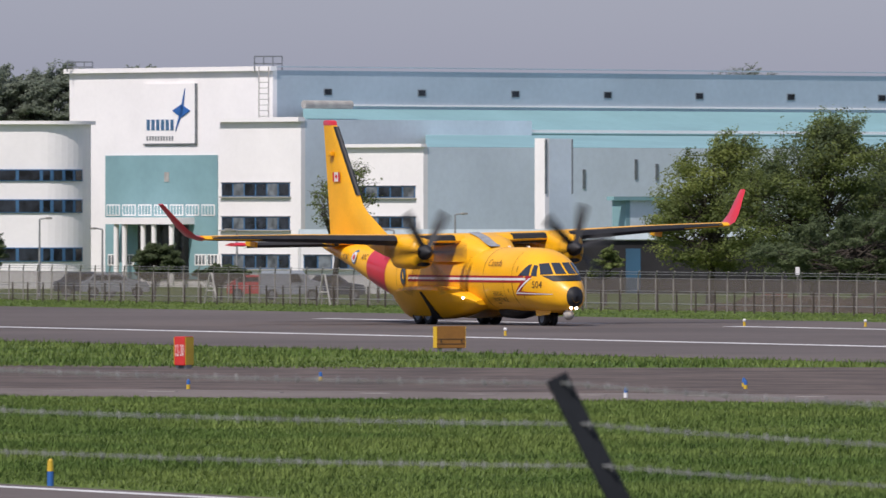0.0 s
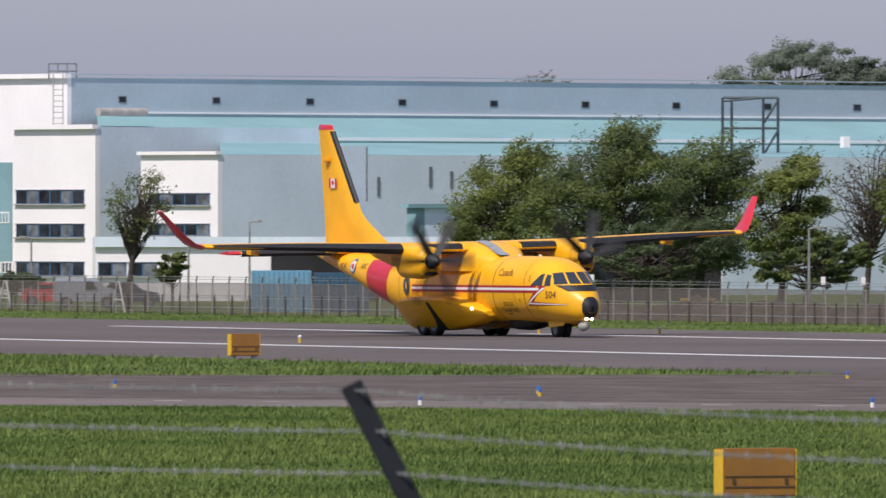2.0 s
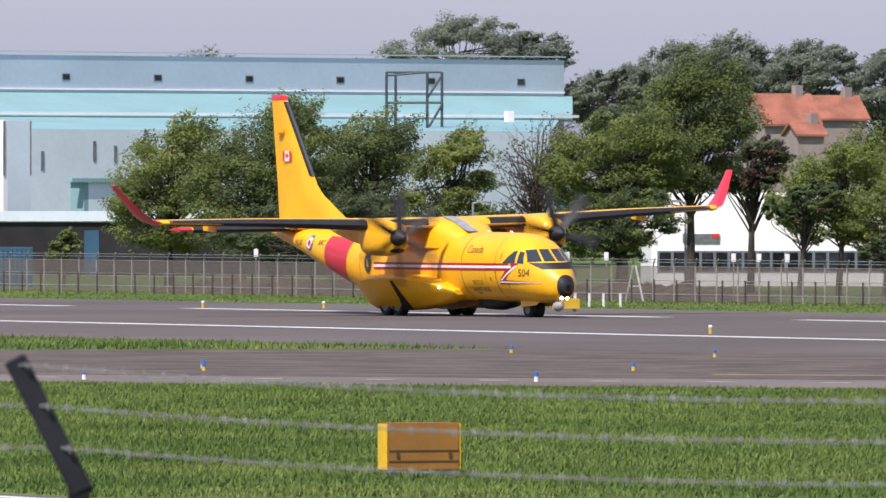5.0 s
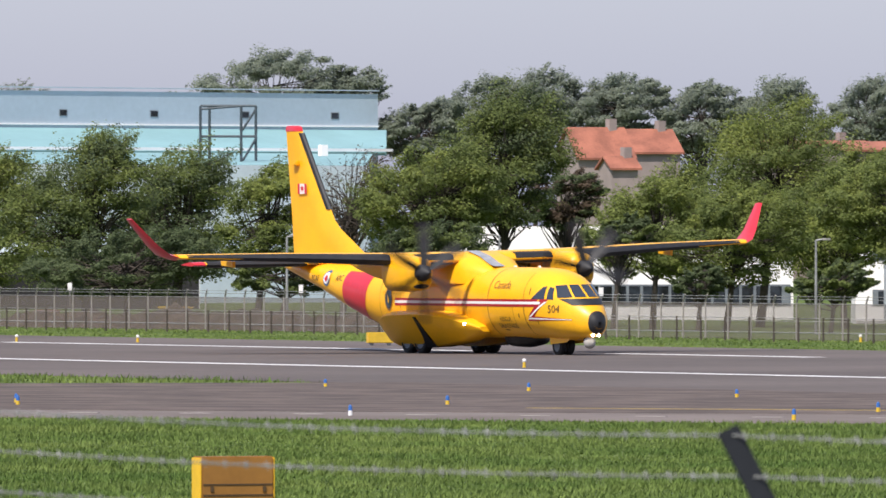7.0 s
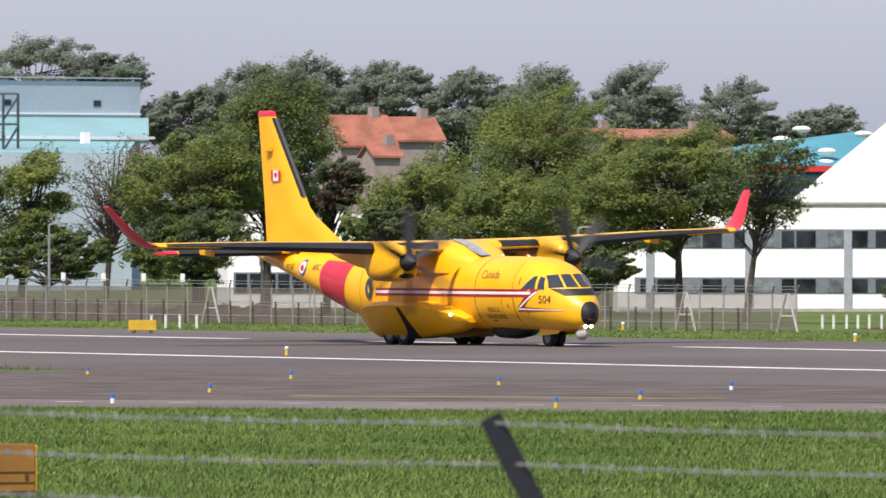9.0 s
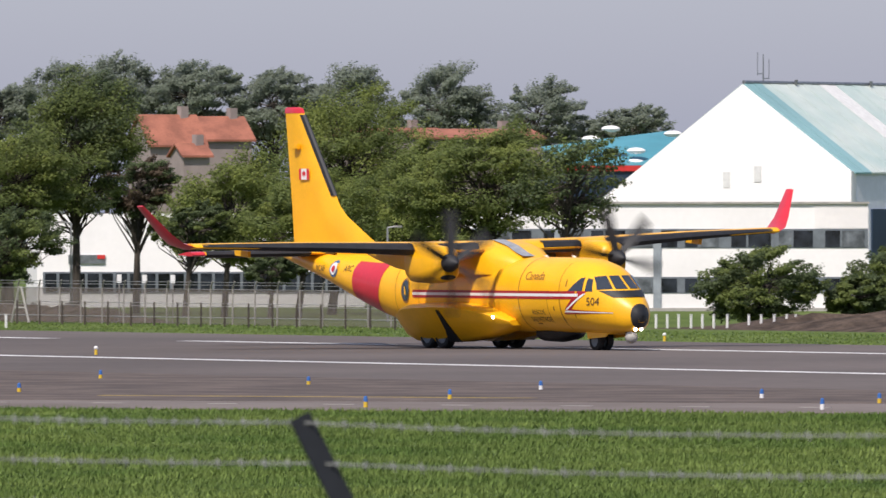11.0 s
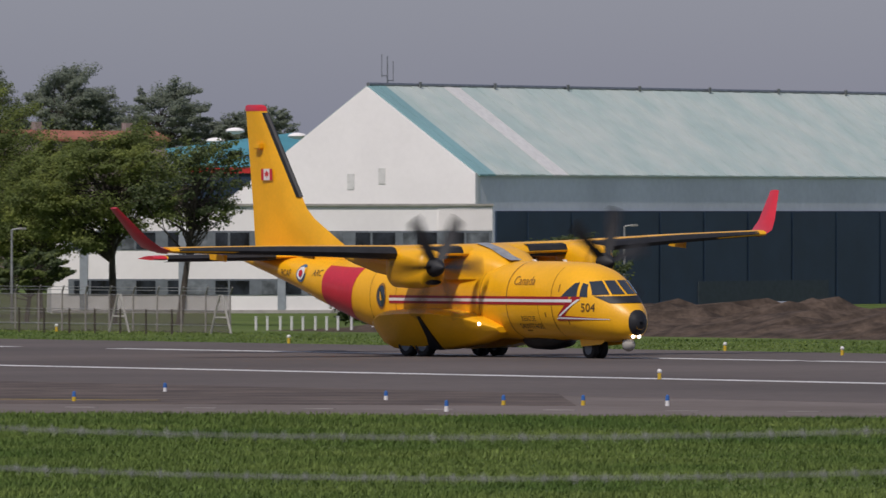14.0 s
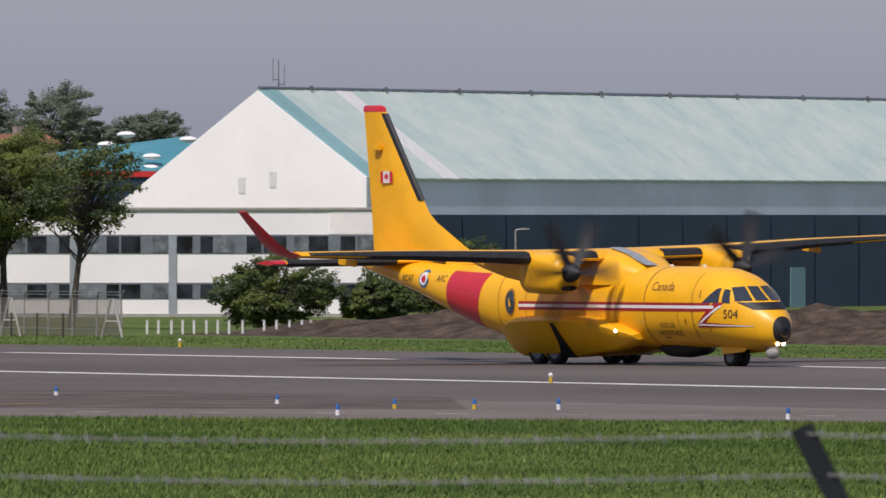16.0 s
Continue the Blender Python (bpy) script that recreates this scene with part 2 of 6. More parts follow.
def build_ground():
    ys = [-2500, -600, 0, 60, 120, 180, 240, 258, 275, 300, 328, 400, 600, 1000, 2000, 4000]
    xs = [-4500, -2500, -1200, -800, -600, -450, -300, -150, 0, 300, 1500]
    vs = [(x, y, ground_z(y)) for y in ys for x in xs]
    k = len(xs)
    fs = [(j * k + i, j * k + i + 1, (j + 1) * k + i + 1, (j + 1) * k + i) for j in range(len(ys) - 1) for i in range(k - 1)]
    tagged(raw("ground", vs, fs, M["lawn"]), "mown green airfield grass reaching the horizon", "ground", kind="structure")

    def sheet(name, plan, z, mat, label, cat):
        bm = bmesh.new()
        add_prism(bm, plan, -0.3, z)
        return tagged(obj(name, bm, mat), label, cat, kind="structure")

    sheet("runway", [(-2500, 172), (-290, 172), (900, 172), (900, 233), (-2500, 233)], 0.02, M["asphalt"], "grey asphalt runway with white edge lines", "runway")
    # crossing taxiway, running at an angle in front of the runway
    c, d = Vector((-249, 136.5)), Vector((0.80, 0.60)).normalized()
    nrm = Vector((-d.y, d.x))
    p = [c - d * 90, c + d * 210, c + d * 210 + nrm * 60, Vector((-240, 172.5)), Vector((-303, 172.5)), Vector((-309, 156)), c - d * 90 + nrm * 47]
    sheet("taxiway", [tuple(v) for v in p], 0.016, M["old_asphalt"], "worn brown-grey asphalt taxiway", "taxiway")
    sheet("worn_surface", [tuple(v) for v in (c - d * 90 + nrm * 11, c + nrm * 11, Vector((-236, 163.5)), Vector((-252, 174)), Vector((-302, 174)), Vector((-308.4, 156.4)), c - d * 90 + nrm * 46.6)], 0.024, M["worn"], "darker worn brown asphalt patch", "taxiway")
    sheet("taxiway_near", [(-700, 20), (300, 20), (300, 82.5), (-700, 82.5)], 0.016, M["asphalt"], "grey asphalt taxiway beside the grass", "taxiway")
    return c, d, nrm


TAXI_C, TAXI_D, TAXI_N = build_ground()


def stripe(name, p, q, w, mat, label, z=0.026):
    p, q = Vector(p), Vector(q)
    d = (q - p).normalized()
    n = Vector((-d.y, d.x)) * w / 2
    bm = bmesh.new()
    add_prism(bm, [tuple(p - n), tuple(q - n), tuple(q + n), tuple(p + n)], 0.0, z)
    return tagged(obj(name, bm, mat), label, "painted line", kind="structure")


def build_lines():
    stripe("edge_line", (-900, 192), (300, 192), 1.0, M["line"], "white painted runway edge line")
    for a, b in ((-560, -520), (-452, -425), (-414, -376), (-366, -352), (-345, -304), (-303, -285), (-240, -200)):
        stripe("centre_line", (a, 219.3), (b, 219.3), 0.9, M["line"], "worn white painted runway line")
    for i in range(-14, 40):
        p = TAXI_C + TAXI_D * (i * 3.1) + TAXI_N * 7.5
        stripe("taxi_dash", p, p + TAXI_D * 0.8, 0.22, M["line_worn"], "short white taxiway dash")
    stripe("taxi_line", TAXI_C + TAXI_D * 2 + TAXI_N * 18, TAXI_C + TAXI_D * 14 + TAXI_N * 18, 0.35, M["line_yellow"], "faded yellow taxiway line", 0.03)
    stripe("taxi_edge", (-500, 81.6), (200, 81.6), 0.35, M["line"], "pale line along the taxiway edge")


build_lines()

# ---- buildings ----
ZB = GROUND_BACK


def block(name, bl, bc, br, dist, z0, z1, mat_l, mat_r, ax, label):
    """A building block whose nearest corner stands at bearing bc; its fronts run left to bl and right to br."""
    right, left = ax
    c = Vector(polar(bc, dist))
    sl, _ = along(bl, c, left)
    sr, _ = along(br, c, right)
    L, R = c + left * sl, c + right * sr
    H = thing(name, None, label, "building")
    t = 0.4
    bm = bmesh.new()
    add_prism(bm, [tuple(L), tuple(c), tuple(c + right * t), tuple(L + right * t)], z0, z1)
    part("wall", bm, mat_l, H)
    bm = bmesh.new()
    add_prism(bm, [tuple(c + right * t), tuple(R), tuple(R + left * sl), tuple(L + right * t)], z0, z1 - 0.02)
    part("wall", bm, mat_r, H)
    return H, c, L, R


def panel(H, name, c, way, nrm, b0, b1, e0, e1, mat, out=0.05, thick=0.1, label=""):
    """A flat piece on a facade through plan point c along way, between bearings and elevations."""
    s0, d0 = along(b0, c, way)
    s1, d1 = along(b1, c, way)
    d = (d0 + d1) / 2
    z0, z1 = height(max(e0, e1), d), height(min(e0, e1), d)
    p, q = c + way * s0 + nrm * out, c + way * s1 + nrm * out
    bm = bmesh.new()
    add_prism(bm, [tuple(p), tuple(q), tuple(q - nrm * thick), tuple(p - nrm * thick)], z0, z1)
    return part(name, bm, mat, H, label)


def glass_band(H, c, way, nrm, b0, b1, e0, e1, n, frame="blue_frame"):
    W = panel(H, "window", c, way, nrm, b0, b1, e0, e1, M[frame], 0.05, 0.15, "band of dark glazing in coloured frames")
    step = (b1 - b0) / n
    for i in range(n):
        m = 0.06 * step
        panel(W, "pane", c, way, nrm, b0 + i * step + m, b0 + (i + 1) * step - m, e0 + 1.6, e1 - 1.6, M["glass"] if i % 3 != 1 else M["glass_pale"], 0.07, 0.04)
    panel(W, "sill", c, way, nrm, b0 - 2, b1 + 2, e1, e1 + 2.2, M["concrete"], 0.22, 0.25)
    panel(W, "lintel", c, way, nrm, b0 - 1, b1 + 1, e0 - 1.5, e0, M["steel"], 0.1, 0.15)
    return W


def lean_roof(H, c_low, c_high, right, b0, b1, e_low, e_high, mat, name="roof"):
    """A sloping roof between a low front line and a high back line, both running along right."""
    q = []
    for c, e in ((c_low, e_low), (c_high, e_high)):
        z = height(e, c.length)
        for b in (b0, b1):
            s, _ = along(b, c, right)
            p = c + right * s
            q.append((p.x, p.y, z))
    a, b, d, f = q
    bm = bmesh.new()
    add_loft(bm, [[Vector(v) - Vector((0, 0, k)) for v in (a, b, f, d)] for k in (0.25, 0.0)])
    return part(name, bm, mat, H)


def rail_cage(b0, b1, e0, e1, d):
    H = thing("roof_railing", None, "dark steel railing cage on the roof edge", "railing")
    z0, z1 = height(e1, d), height(e0, d)
    for k in range(4):
        bm = bmesh.new()
        p = polar(b0 + (b1 - b0) * k / 3, d)
        add_cyl(bm, (*p, z0), (*p, z1), 0.05, seg=6)
        part("post", bm, M["steel"], H)
    for z in (z1, (z0 + z1) / 2):
        bm = bmesh.new()
        add_cyl(bm, (*polar(b0, d), z), (*polar(b1, d), z), 0.05, seg=6)
        part("rail", bm, M["steel"], H)


def build_factory():
    ax = axes(-500, 0.63)
    right, left = ax
    nl, nr = -right, -left
    D = 850
    W, B, P, T = M["white_wall"], M["blue_wall"], M["pale_wall"], M["teal_roof"]
    H, c, L, R = block("factory_hall", -918, -558.5, 915, D, ZB, height(-304, D), W, B, ax, "long blue clad factory hall with a white rendered end wall")
    for b in (-460.9, -294.9, -129.2, 34, 196.2, 358, 519, 680, 838.8):
        e = float(np.interp(b, [-461, 839], [-265, -250.5]))
        w = panel(H, "window", c, right, nr, b - 7, b + 7, e - 6, e + 6, M["steel"], 0.03)
        panel(w, "pane", c, right, nr, b - 5.5, b + 5.5, e - 4.5, e + 4.5, M["glass"], 0.05)
    panel(H, "coping", c, left, nl, -922, -556, -308, -300, W, 0.35, 0.6)
    panel(H, "coping", c, right, nr, -557, 916, -303, -301, B, 0.15, 0.3)
    # sign board with a plain emblem
    S = panel(H, "sign_board", c, left, nl, -785, -694, -280, -174, W, 0.12, 0.1, "white sign board with blue emblem")
    panel(S, "edge", c, left, nl, -694, -691, -280, -172, M["steel"], 0.14, 0.1)
    panel(S, "edge", c, left, nl, -785, -691, -174, -171.5, M["steel"], 0.14, 0.1)
    for i in range(6):
        panel(S, "letter_bar", c, left, nl, -779 + i * 8.4, -773.5 + i * 8.4, -216, -197, M["blue_frame"], 0.15, 0.04)
    for i in range(10):
        panel(S, "letter_bar", c, left, nl, -779 + i * 4.9, -776.5 + i * 4.9, -187, -179, M["steel"], 0.15, 0.04)
    for pts in (((-733, -232), (-717, -243), (-702, -232), (-717, -220)), ((-728, -195), (-719, -232), (-711, -271), (-714, -231))):
        q = []
        for k in (0.13, 0.2):
            r = []
            for b, e in pts:
                s, d = along(b, c, left)
                p = c + left * s + nl * k
                r.append((p.x, p.y, height(e, d)))
            q.append(r)
        bm = bmesh.new()
        add_loft(bm, q)
        part("emblem", bm, M["blue_plastic"], S, "blue four-pointed emblem")
    # entrance
    E = panel(H, "entrance_panel", c, left, nl, -853, -655, -153, 66, M["teal_panel"], 0.1, 0.2, "teal panel round the entrance")
    panel(E, "window", c, left, nl, -748, -740, -123, -106, M["concrete"], 0.14)
    for k in range(7):
        b = -850 + k * 28
        w = panel(E, "window", c, left, nl, b, b + 23, -66, -46, W, 0.14, 0.1)
        for i in range(4):
            panel(w, "pane", c, left, nl, b + 1.5 + i * 5.4, b + 5.4 + i * 5.4, -64, -48, M["teal_panel"], 0.16, 0.03)
    for b in (-848, -822, -694, -672):
        w = panel(E, "window", c, left, nl, b, b + 20, 22, 42, W, 0.14, 0.1)
        for i in range(3):
            panel(w, "pane", c, left, nl, b + 1.5 + i * 6, b + 5.6 + i * 6, 24, 40, M["glass_pale"], 0.16, 0.03)
    panel(E, "doorway", c, left, nl, -795, -705, -30, 66, M["glass"], 0.13, 0.1, "dark glazed doorway")
    panel(E, "canopy", c, left, nl, -822, -695, -43, -31, W, 2.2, 2.2, "white entrance canopy")
    for b in (-800, -785, -752, -733, -702):
        s, d = along(b, c, left)
        p = c + left * s + nl * 1.9
        bm = bmesh.new()
        add_cyl(bm, (p.x, p.y, ZB), (p.x, p.y, height(-31, d)), 0.2, seg=10)
        part("column", bm, W, E, "white round column", smooth=True)
    # round-ended white wing
    G = thing("round_wing", None, "white rendered three-storey wing with a rounded end", "building")
    cc = Vector(polar(-968, 842))
    rad = 88 * 842 / STEP
    f = -Vector((math.cos(BASE + 968 / STEP), math.sin(BASE + 968 / STEP)))
    side_dir = Vector((-f.y, f.x)) * -1
    if side_dir.dot(Vector(polar(-1500, 842)) - cc) < 0:
        side_dir = -side_dir
    arc2 = [cc + rad * (f * math.cos(radians(a)) - side_dir * math.sin(radians(a))) for a in range(0, 150, 8)]
    far_l = cc + f * rad + side_dir * 25
    ring = [far_l] + arc2 + [cc - f * 10 + side_dir * 25]
    ztop = height(-207, 842)

    def band(name, off, z0, z1, mat, parent, label=""):
        outer = []
        for k, p in enumerate(ring):
            n = (p - cc).normalized() if 0 < k < len(ring) - 1 else (f if k == 0 else -f)
            q = p + n * off
            outer.append((q.x, q.y))
        bm = bmesh.new()
        add_prism(bm, outer, z0, z1)
        return part(name, bm, mat, parent, label)
    band("wall", 0, ZB, ztop, W, G)
    band("coping", 0.35, ztop, ztop + 0.25, W, G)
    for e0, e1 in ((-128, -107), (-75, -51), (10, 35)):
        z0, z1 = height(e1, 840), height(e0, 840)
        pts = [cc + f * rad + side_dir * k for k in np.linspace(5.2, 0, 4)] + [cc + rad * (f * math.cos(radians(a)) - side_dir * math.sin(radians(a))) for a in (12, 26, 40, 54)]
        for p, q in zip(pts, pts[1:]):
            n = ((p + q) / 2 - cc).normalized()
            d = (q - p).normalized()
            m = Vector((d.y, -d.x))
            m = m if m.dot(n) > 0 else -m
            bm = bmesh.new()
            add_prism(bm, [tuple(p + m * 0.1), tuple(q + m * 0.1), tuple(q - m * 0.1), tuple(p - m * 0.1)], z0, z1)
            fr = part("window", bm, M["blue_frame"], G, "window strip in blue frames")
            bm = bmesh.new()
            g = d * 0.12
            add_prism(bm, [tuple(p + g + m * 0.13), tuple(q - g + m * 0.13), tuple(q - g), tuple(p + g)], z0 + 0.08, z1 - 0.08)
            part("pane", bm, M["glass"], fr)
    # second white block in front of the hall
    H2, c2, _, _ = block("white_block", -652, -508.8, -100, 838, ZB, height(-217, 838), W, P, ax, "white rendered office block with window bands")
    panel(H2, "coping", c2, left, nl, -654, -507, -220, -212, W, 0.35, 0.6)
    for e0, e1 in ((-104, -80), (-44, -21), (23, 48)):
        glass_band(H2, c2, left, nl, -648, -528, e0, e1, 6)
    # sloping teal roofs before the hall
    RF = thing("lean_to_roof", None, "long sloping teal metal roof with white gutters", "roof")
    lean_roof(RF, c2 + left * 1.0, c + left * 0.05, right, -505, 930, -194, -236, T)
    gut = c2 + left * 0.7
    panel(RF, "gutter", gut, right, nr, -500, 940, -196, -191, W, 0.1, 0.3, "white gutter")
    panel(RF, "gutter", c, right, nr, -480, 915, -238, -235, W, 0.1, 0.2, "white flashing")
    H3, c3, _, _ = block("white_block", -428, -292, 900, 818, ZB, height(-168, 818), W, P, ax, "white rendered block with window bands and pale blue side wall")
    panel(H3, "coping", c3, left, nl, -430, -290, -173, -167, W, 0.3, 0.5)
    for e0, e1 in ((-98, -78), (-44, -24)):
        glass_band(H3, c3, left, nl, -415, -306, e0, e1, 5)
    lean_roof(RF, c3 + left * 0.2, c2 + left * 0.9, right, -288, 905, -168, -191, T)
    for b, e0, e1 in ((-8, -128, -94), (84, -146, -110), (121, -138, -108)):
        panel(H3, "louvre", c3, right, nr, b - 2.5, b + 2.5, e0, e1, M["steel"], 0.05, 0.1)
    # chimney tower and small gabled porch
    H4, c4, _, _ = block("stair_tower", -95, -77, -28, 806, ZB, height(-183, 806), W, P, ax, "slim white and pale blue clad stair tower")
    panel(H4, "joint", c4, right, nr, -77, -74, -181, -85, M["steel"], 0.06, 0.1)
    panel(H4, "joint", c4, right, nr, -30, -28, -181, -85, M["steel"], 0.06, 0.1)
    H5, c5, _, _ = block("roof_house", 42, 66, 160, 804, ZB, height(-74, 804), M["teal_panel"], M["pale_wall"], ax, "small pale roof house with teal eaves")
    panel(H5, "eaves", c5, right, nr, 40, 162, -80, -73, T, 0.3, 0.6)
    panel(H5, "eaves", c5, left, nl, 38, 68, -80, -73, T, 0.3, 0.6)
    # low annex along the front
    ax2 = axes(0, 0.10)
    r2, l2 = ax2
    H6, c6, _, _ = block("low_annex", -514, -508, 600, 788, ZB, height(-20, 788), W, W, ax2, "low white annex with a pale roof edge and bay shade painted on its front")
    panel(H6, "roof_edge", c6, r2, -l2, -512, 600, -22, -4, M["pale_wall"], 0.3, 0.6, "pale roof edge")
    # flat near-black sheet for the shade inside the bays and behind the undergrowth
    panel(H6, "open_bay", c6, r2, -l2, -198, 598, -2, 95, M["bay_shade"], 0.06, 0.1, "near-black sheet painted for the shade in the bays and undergrowth")
    panel(H6, "bay_door", c6, r2, -l2, 66, 92, 12, 95, M["blue_door"], 0.1, 0.1, "blue door")
    for b in (-504, -450):
        glass_band(H6, c6, r2, -l2, b, b + 50, 24, 48, 2)
    # blue site screens before the annex
    for b0, b1, e0, e1, d, lab in ((-233, -127, 38, 112, 600, "sky blue"), (-122, -25, 42, 118, 606, "dark blue")):
        bx = thing("container", None, lab + " steel container standing behind the fence", "container")
        bm = bmesh.new()
        p, q = Vector(polar(b0, d)), Vector(polar(b1, d))
        n = Vector((p.y - q.y, q.x - p.x)).normalized()
        n = n if n.dot(p) > 0 else -n
        add_prism(bm, [tuple(p), tuple(q), tuple(q + n * 2.4), tuple(p + n * 2.4)], height(e1, d) - 0.6, height(e0, d))
        part("body", bm, M["blue_screen"] if lab[0] == "s" else M["blue_door"], bx)
        for i in range(12):
            bm = bmesh.new()
            a = p + (q - p) * ((i + 0.5) / 12)
            add_box(bm, (a.x, a.y, height((e0 + e1) / 2, d)), (0.07, 0.07, (e1 - e0) * d / STEP * 0.92))
            part("rib", bm, M["blue_screen"] if lab[0] == "s" else M["blue_door"], bx)
    # roof hood, roof railings, steel frame
    bm = bmesh.new()
    z = height(-242, 842)
    d0 = along(-504, c2 + left * 6, right)[1]
    d1 = along(-420, c2 + left * 6, right)[1]
    z = height(-243, d0)
    add_cyl(bm, (*polar(-504, d0), z), (*polar(-420, d1), z), 0.3, seg=16)
    tagged(obj("roof_vent", bm, M["concrete"], smooth=True), "grey curved roof vent on the teal roof", "roof vent")
    rail_cage(-922, -877, -318, -300, 868)
    rail_cage(-591, -542, -328, -302, 851)
    lad = thing("ladder", None, "white caged ladder on the end wall", "ladder")
    for b in (-583, -566):
        bm = bmesh.new()
        add_cyl(bm, (*polar(b, 848), height(-218, 848)), (*polar(b, 848), height(-310, 848)), 0.05, seg=6)
        part("rail", bm, M["concrete"], lad)
    for i in range(9):
        bm = bmesh.new()
        z = height(-222 - i * 10, 848)
        add_cyl(bm, (*polar(-583, 848), z), (*polar(-566, 848), z), 0.03, seg=6)
        part("rung", bm, M["concrete"], lad)
    fr = thing("steel_frame", None, "dark open steel frame on the teal roof", "steel frame")
    dq = along(650, c3 + left * 8, right)[1]
    for b, d in ((601, dq - 2), (617, dq + 2), (673, dq - 2), (699, dq + 2)):
        bm = bmesh.new()
        add_cyl(bm, (*polar(b, d), height(-150, d)), (*polar(b, d), height(-268, d)), 0.11, seg=8)
        part("post", bm, M["frame_steel"], fr)
    for p, q in (((601, -268), (699, -268)), ((601, -214), (699, -214)), ((673, -222), (699, -262)), ((673, -166), (699, -210)), ((601, -262), (673, -268))):
        bm = bmesh.new()
        add_cyl(bm, (*polar(p[0], dq), height(p[1], dq)), (*polar(q[0], dq), height(q[1], dq)), 0.09, seg=8)
        part("beam", bm, M["frame_steel"], fr)
    bm = bmesh.new()
    du = along(818, c3 + left * 4, right)[1]
    p = polar(818, du)
    add_box(bm, (*p, height(-189, du)), (0.5, 0.6, 0.85), None, 0.03)
    tagged(obj("roof_unit", bm, W), "white box shaped roof unit", "roof unit")


M["glass_pale"] = material("window_glass_with_blinds", (0.2, 0.22, 0.24), 0.2, var=0.3, scale=1.2, fine=3)
# near-black colour that stands for shade on the annex front
M["bay_shade"] = material("bay_shade", (0.02, 0.018, 0.02), 0.8, var=0.3, scale=0.4)
M["blue_door"] = material("blue_steel", (0.035, 0.10, 0.17), 0.5, var=0.1, scale=0.5)
M["blue_screen"] = material("sky_blue_steel", (0.13, 0.30, 0.42), 0.5, var=0.08, scale=0.5)
M["frame_steel"] = material("frame_steel", (0.06, 0.075, 0.085), 0.5, 0.3, var=0.1)
M["hangar_roof"] = material("weathered_green_roof", (0.50, 0.55, 0.51), 0.6, var=0.07, scale=0.35, fine=1.2, second=(0.40, 0.49, 0.46))
build_factory()


